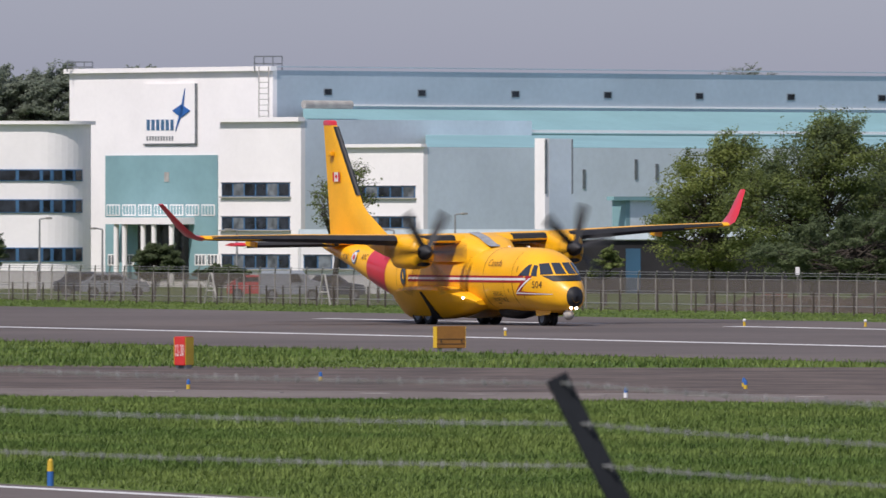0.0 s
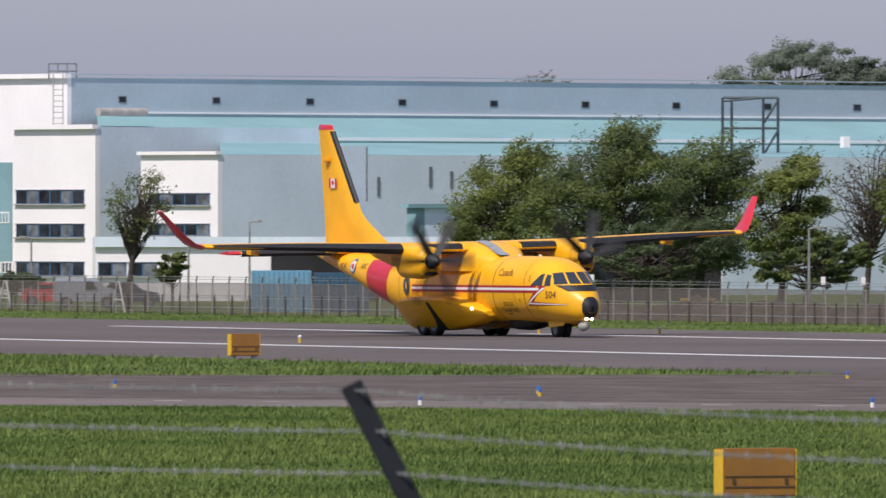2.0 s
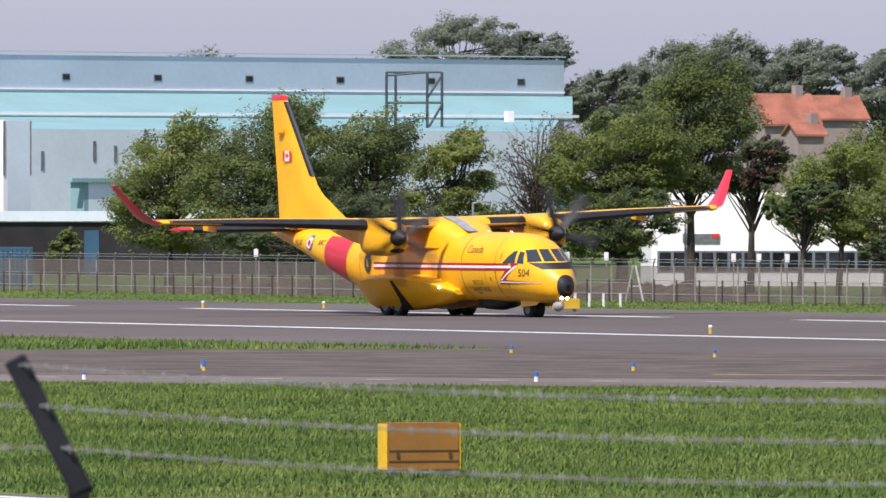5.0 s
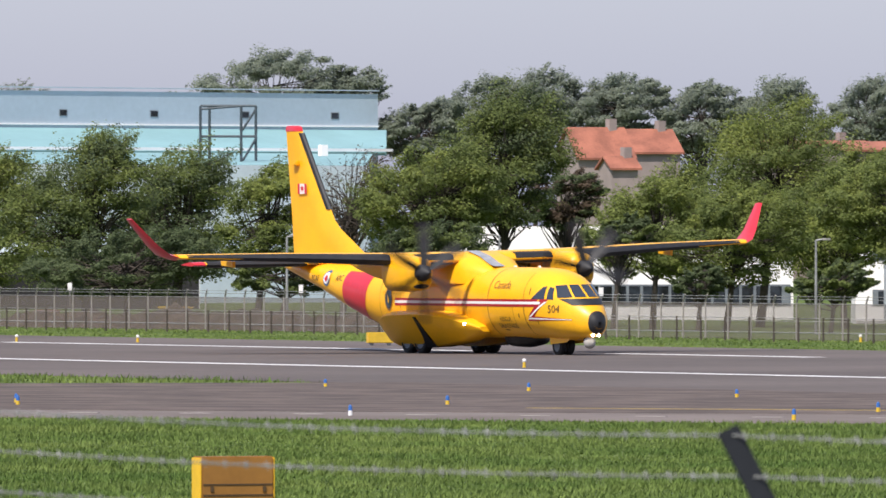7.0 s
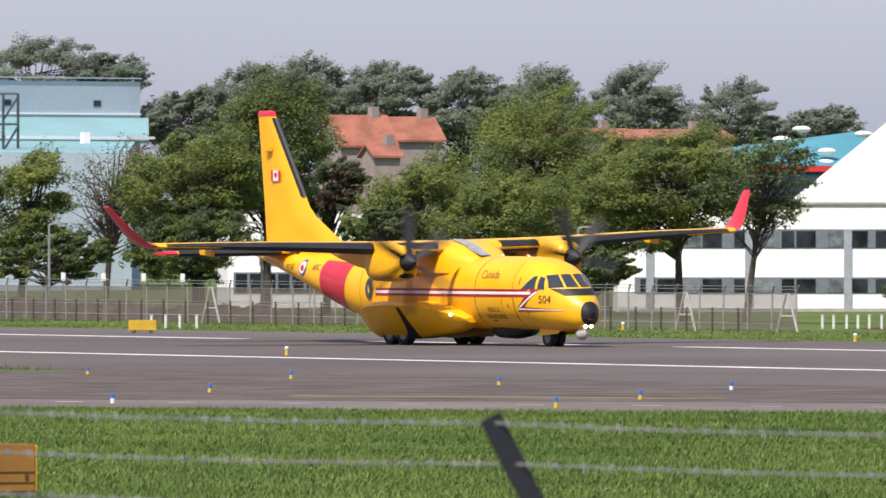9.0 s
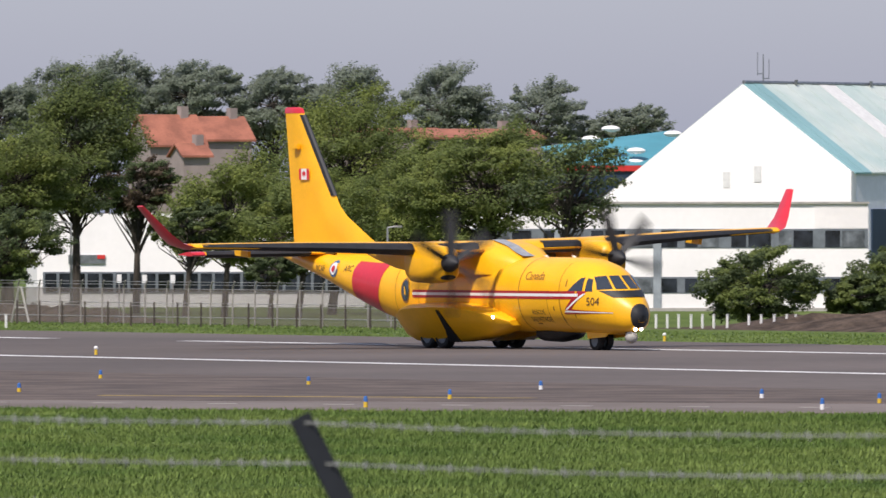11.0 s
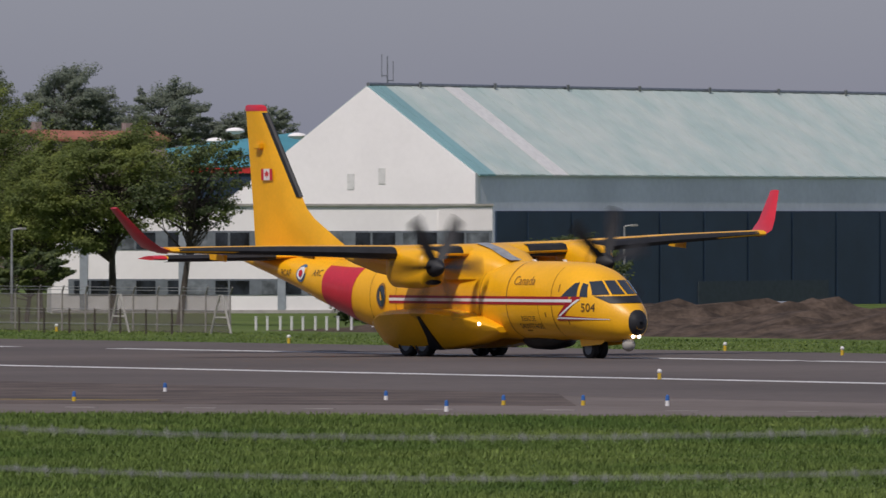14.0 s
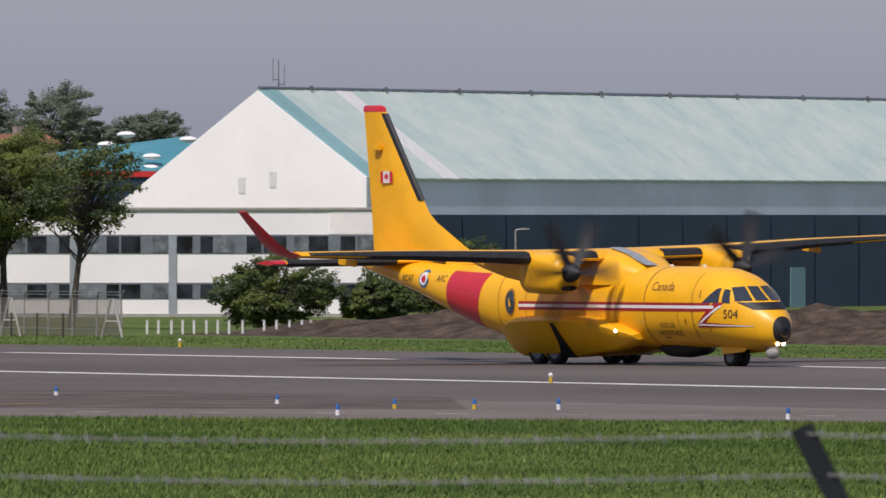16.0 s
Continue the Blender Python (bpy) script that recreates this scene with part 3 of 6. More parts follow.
def build_hangar():
    ax = axes(2500, 0.86)
    right, left = ax
    nl, nr = -right, -left
    D = 700
    c = Vector(polar(2511.5, D))
    ze = height(-127.5, D)
    sl, _ = along(2128, c, left)
    half, dr = along(2317, c, left)
    zr = height(-282.7, dr)
    sr, _ = along(3700, c, right)
    H = thing("hangar", None, "large hangar with white gable, weathered green roof and dark blue doors", "hangar")
    s2 = 2 * half
    low = ze - (ze - zr) * 0 - (zr - ze) * 0.36
    pl = [(0, ZB), (0, ze), (half, zr), (s2, ze), (s2 + half * 0.36, low), (s2 + half * 0.36, ZB)]
    bm = bmesh.new()
    add_loft(bm, [[(*(c + left * s + right * k), z) for s, z in pl] for k in (0, 0.5)])
    part("gable_wall", bm, M["white_wall"], H)
    bm = bmesh.new()
    add_loft(bm, [[(*(c + left * s + right * k), z - 0.05) for s, z in pl] for k in (0.5, sr)])
    part("side_wall", bm, M["fascia"], H, "pale grey cladding above the doors")
    # roof sheets, one by one along the ridge
    tilt = (zr - ze) / half
    n = 90
    strip0, strip1 = (along(b, c + left * half, right)[0] for b in (2446, 2478))
    R = thing("roof")
    R.parent = H
    for i in range(n):
        a, b = 0.2 + (sr - 0.2) * i / n, 0.2 + (sr - 0.2) * (i + 1) / n - 0.05
        lift = 0.02 * (i % 2)
        sm = (a + b) / 2
        mat = M["teal_roof"] if sm < strip0 * 0.3 else M["hangar_roof"]
        if strip0 <= sm <= strip1:
            mat = M["pale_strip"]
        bm = bmesh.new()
        pts = [(-0.15, ze - 0.15 * tilt + 0.12 + lift), (half, zr + 0.14 + lift), (half, zr + 0.02), (-0.15, ze - 0.15 * tilt + 0.02)]
        add_loft(bm, [[(*(c + left * s + right * k), z) for s, z in pts] for k in (a, b)])
        part("roof_sheet", bm, mat, R)
    bm = bmesh.new()
    pts = [(half, zr + 0.14), (s2 + half * 0.38, low - 0.05), (s2 + half * 0.38, low - 0.15), (half, zr + 0.0)]
    add_loft(bm, [[(*(c + left * s + right * k), z) for s, z in pts] for k in (0.2, sr)])
    part("roof_slope", bm, M["hangar_roof"], H)
    bm = bmesh.new()
    add_cyl(bm, (*(c + left * half + right * 0.2), zr + 0.16), (*(c + left * half + right * sr), zr + 0.16), 0.12, seg=8)
    part("ridge_cap", bm, M["steel"], H)
    for i in range(9):
        bm = bmesh.new()
        p = c + left * (half * 0.97) + right * (6 + i * 9.0)
        add_cyl(bm, (*p, zr), (*p, zr + 0.36), 0.07, 0.11, 8)
        part("ridge_vent", bm, M["steel"], H)
    panel(H, "verge", c, left, nl, 2506, 2513, -130, -76, M["white_wall"], 0.2, 0.3)
    DR = panel(H, "hangar_door", c, right, nr, 2545, 3680, -63, 140, M["dark_door"], 0.1, 0.2, "dark blue sliding hangar doors")
    for i in range(14):
        b = 2600 + i * 78
        panel(DR, "door_leaf", c, right, nr, b, b + 74, -60, 130, M["dark_door2"], 0.16, 0.06)
    panel(DR, "small_door", c, right, nr, 3256, 3282, 30, 118, M["teal_panel"], 0.2, 0.08, "teal personnel door")
    panel(DR, "grating", c, right, nr, 2900, 3130, 60, 110, M["frame_steel"], 0.22, 0.06, "dark grating")
    for b, e in ((2345, -125), (2290, -115)):
        panel(H, "vent_patch", c, left, nl, b - 6, b + 6, e - 14, e + 14, M["pale_strip"], 0.04, 0.05)
    for e in (-60,):
        panel(H, "seam", c, left, nl, 2132, 2505, e - 16, e - 14.5, M["concrete"], 0.03, 0.05)
    # mast
    A = thing("antenna_mast", None, "slim radio mast on the hangar ridge", "antenna")
    m = c + left * half + right * 2.5
    bm = bmesh.new()
    add_cyl(bm, (m.x, m.y, zr), (m.x, m.y, zr + 1.9), 0.05, 0.03, 8)
    part("mast", bm, M["steel"], A)
    for k, z in ((-0.45, 1.0), (0.45, 0.6)):
        bm = bmesh.new()
        add_cyl(bm, (m.x, m.y, zr + z * 0.7), (m.x + right.x * k * 1.5, m.y + right.y * k * 1.5, zr + z * 0.7), 0.025, seg=6)
        add_cyl(bm, (m.x + right.x * k * 1.5, m.y + right.y * k * 1.5, zr + z * 0.6), (m.x + right.x * k * 1.5, m.y + right.y * k * 1.5, zr + z + 1.0), 0.025, seg=6)
        part("aerial", bm, M["steel"], A)
    # two-storey office strip before the gable
    ax2 = axes(2200, 0.06)
    r2, l2 = ax2
    nr2 = -l2
    d0 = 672
    c0 = Vector(polar(1760, d0))
    O = thing("office_strip", None, "white two-storey office strip with dark window bands", "building")
    s1, _ = along(2541, c0, r2)
    bm = bmesh.new()
    q = c0 + r2 * s1
    add_prism(bm, [tuple(c0), tuple(q), tuple(q + l2 * 7), tuple(c0 + l2 * 7)], ZB - 0.3, height(-74, d0))
    part("wall", bm, M["white_wall"], O)
    ribs = 26
    for i in range(ribs):
        b = 2445 + i * 3.7
        panel(O, "cladding_rib", c0, r2, nr2, b, b + 1.9, -72, -29, M["white_wall"], 0.05, 0.1)
    panel(O, "fascia_edge", c0, r2, nr2, 1760, 2542, -76, -72, M["concrete"], 0.15, 0.3)
    for e0, e1 in ((-28, 6), (57, 86)):
        Bd = panel(O, "window", c0, r2, nr2, 1790, 2540, e0, e1, M["dark_frame"], 0.03, 0.1, "long dark window band")
        b = 1800
        k = 0
        while b < 2530:
            w = (26, 40, 22, 34)[k % 4]
            panel(Bd, "pane", c0, r2, nr2, b, b + w, e0 + 3, e1 - 2, (M["glass"], M["glass"], M["glass_pale"])[k % 3], 0.06, 0.05)
            b += w + (4, 14, 4, 22)[k % 4]
            k += 1
    for b in (1810, 1985, 2160):
        panel(O, "pilaster", c0, r2, nr2, b, b + 14, -28, 116, M["pilaster"], 0.09, 0.12, "grey pilaster")
    panel(O, "plinth", c0, r2, nr2, 1762, 2540, 112, 124, M["concrete"], 0.1, 0.15)


M["dark_door2"] = material("dark_blue_door_leaf", (0.021, 0.043, 0.08), 0.45, var=0.12, scale=0.4)
M["fascia"] = material("pale_grey_cladding", (0.76, 0.77, 0.83), 0.6, var=0.06, scale=0.2, fine=2.5)
M["dark_frame"] = material("grey_frame", (0.16, 0.18, 0.2), 0.5, var=0.1)
M["pilaster"] = material("grey_pilaster", (0.3, 0.33, 0.36), 0.7, var=0.08)
M["pale_strip"] = material("pale_roof_strip", (0.66, 0.65, 0.63), 0.7, var=0.06)
build_hangar()


def build_distance():
    # white office behind the trees
    ax = axes(1200, 0.08)
    r, l = ax
    d = 700
    c = Vector(polar(1070, d))
    O = thing("office", None, "white flat-roofed office seen between tree trunks", "building")
    s1, _ = along(1650, c, r)
    q = c + r * s1
    bm = bmesh.new()
    add_prism(bm, [tuple(c), tuple(q), tuple(q + l * 9), tuple(c + l * 9)], ZB - 0.4, height(-55, d))
    part("wall", bm, M["white_wall"], O)
    for e0, e1 in ((48, 86),):
        W = panel(O, "window", c, r, -l, 1080, 1645, e0, e1, M["dark_frame"], 0.04, 0.1, "long dark window band")
        for i in range(22):
            panel(W, "pane", c, r, -l, 1084 + i * 25, 1104 + i * 25, e0 + 3, e1 - 3, M["glass"], 0.07, 0.05)
    panel(O, "name_board", c, r, -l, 1125, 1190, 18, 34, M["steel"], 0.1, 0.1, "grey board with a red end")
    panel(O, "name_board", c, r, -l, 1176, 1190, 18, 25, M["sign_red"], 0.14, 0.1)
    # houses with red tiled roofs on the rise behind
    for b, d, w, e0, e1, dp in ((1318, 1120, 5.6, -176, -229, 6), (1408, 1140, 5.0, -186, -226, 6), (1352, 1090, 2.6, -158, -178, 3.5), (1850, 1180, 14, -190, -204, 8), (1700, 1190, 12, -190, -206, 8)):
        H = thing("house", None, "rendered house with a red tiled roof", "house")
        r2, l2 = axes(b, 0.35)
        c = Vector(polar(b, d))
        ze, zr = height(e0, d), height(e1, d)
        bm = bmesh.new()
        pl = [(0, -3), (0, ze), (dp / 2, zr - 0.1), (dp, ze), (dp, -3)]
        add_loft(bm, [[(*(c + l2 * s + r2 * k), z) for s, z in pl] for k in (-w / 2, w / 2)])
        part("wall", bm, M["pink_wall"], H)
        bm = bmesh.new()
        pl = [(-0.4, ze - 0.2), (-0.4, ze), (dp / 2, zr + 0.1), (dp + 0.4, ze), (dp + 0.4, ze - 0.2), (dp / 2, zr - 0.1)]
        add_loft(bm, [[(*(c + l2 * s + r2 * k), z) for s, z in pl] for k in (-w / 2 - 0.3, w / 2 + 0.3)])
        rf = part("roof", bm, M["tile"], H, "red tiled roof")
        bm = bmesh.new()
        p = c + l2 * (dp / 2) + r2 * (w * 0.3)
        add_box(bm, (p.x, p.y, zr + 0.2), (0.8, 0.8, 1.4))
        part("chimney", bm, M["pink_wall"], rf)
    # teal shed with roof domes
    H = thing("teal_shed", None, "low shed with bright teal roof, red fascia and white domes", "building")
    d = 980
    r2, l2 = axes(2130, 0.2)
    c = Vector(polar(2010, d))
    s1, _ = along(2240, c, r2)
    q = c + r2 * s1
    bm = bmesh.new()
    add_prism(bm, [tuple(c), tuple(q), tuple(q + l2 * 20), tuple(c + l2 * 20)], -3, height(-132, d))
    part("wall", bm, M["dark_door"], H)
    panel(H, "fascia", c, r2, -l2, 2008, 2242, -140, -130, M["sign_red"], 0.2, 0.4, "red fascia")
    bm = bmesh.new()
    z0, z1 = height(-141, d), height(-204, d)
    add_loft(bm, [[(*c, z0 - o), (*q, z0 - o), (*(q + l2 * 12), z1 - o), (*(c + l2 * 12), z1 - 1.4 - o)] for o in (0.2, 0)])
    part("roof", bm, M["bright_teal"], H, "bright teal sheet roof")
    for b, e in ((2050, -187), (2130, -166), (2128, -146), (2195, -196), (2085, -205)):
        bm = bmesh.new()
        bmesh.ops.create_uvsphere(bm, u_segments=12, v_segments=8, radius=1, matrix=Matrix.LocRotScale((*polar(b, d + 3), height(e, d + 3)), None, (0.8, 0.8, 0.28)))
        part("dome", bm, M["white_wall"], H, "white roof dome", smooth=True)
    # brown earth bank before the hangar and rough ground behind the fence
    rnd = np.random.RandomState(4)
    nx, ny = 170, 12
    for name, x0, x1, y0, y1, hgt, lab in (("earth_bank", -404, -285, 262, 284, 1.45, "heap of dug brown soil along the fence"), ("low_bank", -486, -428, 254, 257, 0.85, "low dark bank of soil behind the fence")):
        vs, fs = [], []
        for j in range(ny + 1):
            for i in range(nx + 1):
                u, v = i / nx, j / ny
                x, y = x0 + (x1 - x0) * u, y0 + (y1 - y0) * v
                end = min(1, u * 9, (1 - u) * 9)
                h = hgt * math.sin(math.pi * v) ** 0.7 * end * (0.75 + 0.45 * noise.noise((x * 0.25, y * 0.3, 0)) + 0.4 * noise.noise((x * 0.9, y * 0.9, 3)) + 0.45 * noise.noise((x * 2.6, y * 2.6, 9)))
                vs.append((x, y, ground_z(y) + max(-0.05, h) - 0.04))
        for j in range(ny):
            for i in range(nx):
                k = j * (nx + 1) + i
                fs.append((k, k + 1, k + nx + 2, k + nx + 1))
        tagged(raw(name, vs, fs, M["soil"]), lab, "earth bank", kind="stuff")


M["bright_teal"] = material("bright_teal_roof", (0.07, 0.27, 0.33), 0.5, var=0.08, scale=0.3)
build_distance()

# ---- the aircraft: x forward from the nose, y to its left, z up from the ground ----
BANK = 0.0226  # it leans a little on its struts
HULL = [  # x, centre height, half width, half height
    (0.0, 1.22, 0.05, 0.05), (-0.05, 1.22, 0.19, 0.21), (-0.2, 1.25, 0.37, 0.42), (-0.5, 1.32, 0.63, 0.64), (-0.9, 1.44, 0.8, 0.8),
    (-1.2, 1.54, 0.91, 0.92), (-1.5, 1.64, 1.0, 1.07), (-1.85, 1.75, 1.1, 1.17), (-2.3, 1.85, 1.21, 1.25), (-3.0, 1.94, 1.31, 1.31), (-3.8, 1.96, 1.37, 1.33),
    (-5.0, 1.96, 1.38, 1.34), (-9.0, 1.96, 1.38, 1.34), (-13.0, 1.97, 1.38, 1.33), (-14.5, 2.04, 1.36, 1.26), (-16.0, 2.22, 1.30, 1.08),
    (-18.0, 2.50, 1.12, 0.82), (-20.0, 2.82, 0.86, 0.54), (-22.0, 3.10, 0.55, 0.33), (-23.4, 3.28, 0.28, 0.2), (-24.2, 3.36, 0.08, 0.1)]


def hull(x):
    for a, b in zip(HULL, HULL[1:]):
        if x >= b[0]:
            u = (x - a[0]) / (b[0] - a[0])
            return [p + (q - p) * u for p, q in zip(a[1:], b[1:])]
    return HULL[-1][1:]


def bank(p):
    return Vector((p[0], p[1] - BANK * p[2], p[2] + BANK * p[1]))


def skin(x, a, off=0.0):
    """Point of the hull at station x and angle a from the top (degrees, to the aircraft's right)."""
    zc, w, h = hull(x)
    c, s = math.cos(radians(a)), math.sin(radians(a))
    e = 2 / 2.25
    y = -(w + off) * math.copysign(abs(s) ** e, s)
    return bank((x, y, zc + (h + off) * math.copysign(abs(c) ** e, c)))


def side(x, z, off=0.012):
    """Point of the hull's right side at station x and height z."""
    zc, w, h = hull(x)
    k = min(0.999, abs((z - zc) / h))
    return bank((x, -(w * (1 - k ** 2.25) ** (1 / 2.25) + off), z))


def wing_ring(x_le, chord, y, z, thick):
    prof = [(0, 0), (0.03, 0.45), (0.15, 0.9), (0.35, 1.0), (0.65, 0.65), (1, 0.05), (1, -0.03), (0.65, -0.25), (0.3, -0.45), (0.1, -0.42), (0.02, -0.25)]
    return [bank((x_le - u * chord, y, z + v * thick * 0.62)) for u, v in prof]


def build_plane():
    P = thing("aircraft", None, "yellow twin-propeller rescue transport aircraft with red markings, rolling", "aircraft")
    bm = bmesh.new()
    st = []
    for (x0, *_), (x1, *_) in zip(HULL, HULL[1:]):
        k = max(1, int(abs(x1 - x0) / 0.6))
        st += [x0 + (x1 - x0) * i / k for i in range(k)]
    st.append(HULL[-1][0])
    add_loft(bm, [[skin(x, a) for a in range(0, 360, 9)] for x in st])
    F = part("fuselage", bm, M["yellow"], P, smooth=True)

    def decal(name, q, mat, nu=10, nv=4, label="", place=side):
        vs, fs = cells(*q, place, nu, nv)
        return tagged(raw(name, vs, fs, mat, F, True), label)

    # radome, anti-glare panel, windows
    bm = bmesh.new()
    add_loft(bm, [[skin(x, a, 0.012) for a in range(0, 360, 15)] for x in (0.0, -0.03, -0.06, -0.1, -0.15, -0.2)])
    add_loft(bm, [[skin(0.0, a, r) + Vector((0.012, 0, 0)) for a in range(0, 360, 15)] for r in (-0.045, 0.0, 0.014)])
    part("radome", bm, M["black"], F, "black nose radome", smooth=True)
    on = lambda x, a: skin(x, a, 0.014)

    def front(y, z, off=0.016):
        lo, hi = 0.0, -3.5
        for _ in range(24):
            x = (lo + hi) / 2
            zc, w, h = hull(x)
            lo, hi = (lo, x) if (abs(y) / w) ** 2.25 + (abs(z - zc) / h) ** 2.25 < 1 else (x, hi)
        p = bank((lo, y, z))
        return p + Vector((off, off * 0.4 * (1 if y > 0 else -1), off * 0.7))
    decal("antiglare_panel", ((-0.66, 1.9), (0.66, 1.9), (0.9, 2.14), (-0.9, 2.14)), M["black"], 16, 6, "matt black panel under the windscreen", front)
    for q in (((-0.47, 2.2), (-0.04, 2.2), (-0.04, 2.66), (-0.41, 2.66)), ((0.04, 2.2), (0.47, 2.2), (0.41, 2.66), (0.04, 2.66)),
              ((-0.92, 2.18), (-0.54, 2.2), (-0.48, 2.66), (-0.8, 2.63)), ((0.54, 2.2), (0.92, 2.18), (0.8, 2.63), (0.48, 2.66))):
        decal("cockpit_window", q, M["cockpit"], 8, 8, "dark cockpit glass", front)
    for q in (((-2.0, 2.14), (-1.68, 2.12), (-1.82, 2.55), (-2.04, 2.6)), ((-2.85, 2.14), (-2.12, 2.14), (-2.16, 2.62), (-2.32, 2.6))):
        decal("cockpit_window", q, M["cockpit"], 6, 6, "dark cockpit glass")
    bm = bmesh.new()
    rings = [[skin(x, a, 0.02) for a in range(0, 360, 12)] for x in (-5.9, -5.94)]
    add_loft(bm, rings, cap=False)
    part("frame_band", bm, M["sign_brown"], F, smooth=True)
    for xs in (-3.35, -7.55, -12.6, -14.2):
        decal("panel_seam", ((xs - 0.012, 30), (xs + 0.012, 30), (xs + 0.012, 150), (xs - 0.012, 150)), M["seam"], 1, 20, "", lambda x, a: skin(x, a, 0.008))
    for x0, x1, z0, z1 in ((-3.32, -3.3, 1.0, 1.9), (-4.1, -4.08, 1.0, 1.9), (-4.1, -3.3, 1.89, 1.91), (-3.75, -3.68, 1.45, 1.6), (-5.2, -4.9, 0.95, 1.0), (-2.6, -2.55, 1.2, 1.45), (-12.9, -12.2, 1.3, 1.32), (-3.0, -2.95, 2.3, 2.55)):
        decal("hatch_line", ((x0, z0), (x1, z0), (x1, z1), (x0, z1)), M["seam"], 4, 8, "", lambda x, z: side(x, z, 0.009))
    # cheatline with its lightning flash
    for z, hgt, mat, o in ((2.0, 0.28, M["deep_red"], 0.012), (2.0, 0.1, M["white_mark"], 0.018)):
        pl = lambda x, z, o=o: side(x, z, o)
        decal("cheatline", ((-13.0, z - hgt / 2), (-2.2 - hgt, z - hgt / 2), (-2.2 - hgt, z + hgt / 2), (-13.0, z + hgt / 2)), mat, 40, 2, "", pl)
        w = hgt * 0.9
        decal("flash", ((-3.0 - w / 3, z - 0.52), (-3.0 + w, z - 0.52), (-1.95 + w / 6, z + hgt / 2), (-1.95 - w * 1.5, z + hgt / 2)), mat, 4, 6, "", pl)
        decal("flash_tail", ((-3.15, z - 0.58 - hgt / 3), (-0.75, z - 0.64), (-0.75, z - 0.62), (-3.0, z - 0.58 + hgt / 3)), mat, 12, 2, "", pl)
    # red rear band
    decal("red_band", ((-17.4, 40), (-15.1, 40), (-15.8, 165), (-17.6, 178)), M["red"], 6, 16, "broad red band round the rear fuselage", lambda x, a: skin(x, a, 0.012))
    # rear side window and door
    for k, mat, o in ((1.0, M["sign_brown"], 0.014), (0.82, M["cockpit"], 0.022)):
        raw("rear_window", [side(-13.5 + 0.3 * k * math.cos(i * math.pi / 10), 2.1 + 0.46 * k * math.sin(i * math.pi / 10), o) for i in range(20)], [tuple(range(20))], mat, F)
    # lettering
    for text, size, x, z, mat in (("504", 0.4, -1.62, 1.76, M["ink"]), ("RESCUE", 0.24, -4.75, 1.38, M["ink"]), ("SAUVETAGE", 0.24, -4.75, 1.12, M["ink"]),
                                  ("Canada", 0.42, -5.0, 2.66, M["sign_brown"]), ("RCAF", 0.32, -20.2, 2.86, M["ink"]), ("ARC", 0.32, -17.9, 2.86, M["ink"])):
        vs, fs = letters(text, size)
        raw("lettering", [side(x + u, z + v, 0.02) for u, v in vs], fs, mat, F)
    # roundel
    for r, mat, o in ((0.34, M["blue_frame"], 0.02), (0.25, M["white_mark"], 0.035), (0.13, M["red"], 0.05)):
        vs = [side(-19.05 + r * math.cos(i * math.pi / 10), 2.86 + r * 0.9 * math.sin(i * math.pi / 10), o) for i in range(20)]
        raw("roundel", vs, [tuple(range(20))], mat, F)

    # wing: one piece over the fuselage
    bm = bmesh.new()
    st = [(-10.05, 1.25, -12.45, 3.93, 0.22), (-9.3, 2.15, -8.0, 3.8, 0.36), (-8.7, 2.95, -3.6, 3.6, 0.52), (-8.7, 2.95, 0, 3.57, 0.52)]
    st += [(a, b, -y, z, t) for a, b, y, z, t in st[-2::-1]]
    add_loft(bm, [wing_ring(*s) for s in st])
    W = part("wing", bm, M["yellow"], P, smooth=True)
    for sg in (1, -1):
        bm = bmesh.new()
        rings = []
        for x, y, z, t in ((-8.73, 4.1, 3.62, 0.52), (-9.28, 8.0, 3.8, 0.37), (-10.0, 12.1, 3.925, 0.24)):
            rings.append([bank((x - u, sg * y, z + v * t)) for u, v in ((0.28, 0.52), (0.08, 0.4), (-0.02, 0.06), (0.06, -0.26), (0.5, -0.33), (0.5, -0.3))])
        add_loft(bm, rings, cap=False, close=False)
        part("deicing_boot", bm, M["boot"], W, "black rubber leading edge", smooth=True)
        bm = bmesh.new()
        add_loft(bm, [[bank((-8.72 - u, sg * y, 3.59 + v * 0.52)) for u, v in ((0.3, 0.5), (0.08, 0.4), (-0.02, 0.06), (0.06, -0.26), (0.9, -0.36))] for y in (1.36, 2.98)], cap=False, close=False)
        part("deicing_boot", bm, M["boot"], W, "black rubber leading edge", smooth=True)
        bm = bmesh.new()
        rings = []
        for x, c, y, z, t, lean in ((-10.0, 1.3, 12.4, 3.93, 0.2, 0), (-10.15, 1.2, 12.75, 4.05, 0.18, 0.5), (-10.45, 0.95, 13.1, 4.4, 0.14, 0.9), (-11.15, 0.5, 13.82, 5.42, 0.08, 0.9)):
            ring = []
            for u, v in ((0, 0), (0.3, 0.5), (0.7, 0.35), (1, 0), (0.7, -0.35), (0.3, -0.5)):
                ring.append(bank((x - u * c, sg * (y - v * t * lean), z + v * t * (1 - lean * 0.5))))
            rings.append(ring)
        add_loft(bm, rings)
        part("winglet", bm, M["red"], W, "upswept red winglet", smooth=True)
        for y in (6.0, 9.6):
            bm = bmesh.new()
            add_loft(bm, [[bank((-11.0 - 0.9 * k, sg * (y + a), 3.62 + 0.08 * k + b)) for a, b in ((0.07, 0.1), (-0.07, 0.1), (-0.05, -0.12), (0.05, -0.12))] for k in (0, 1)])
            part("flap_fairing", bm, M["yellow"], W)
        # nacelle
        bm = bmesh.new()
        rings = []
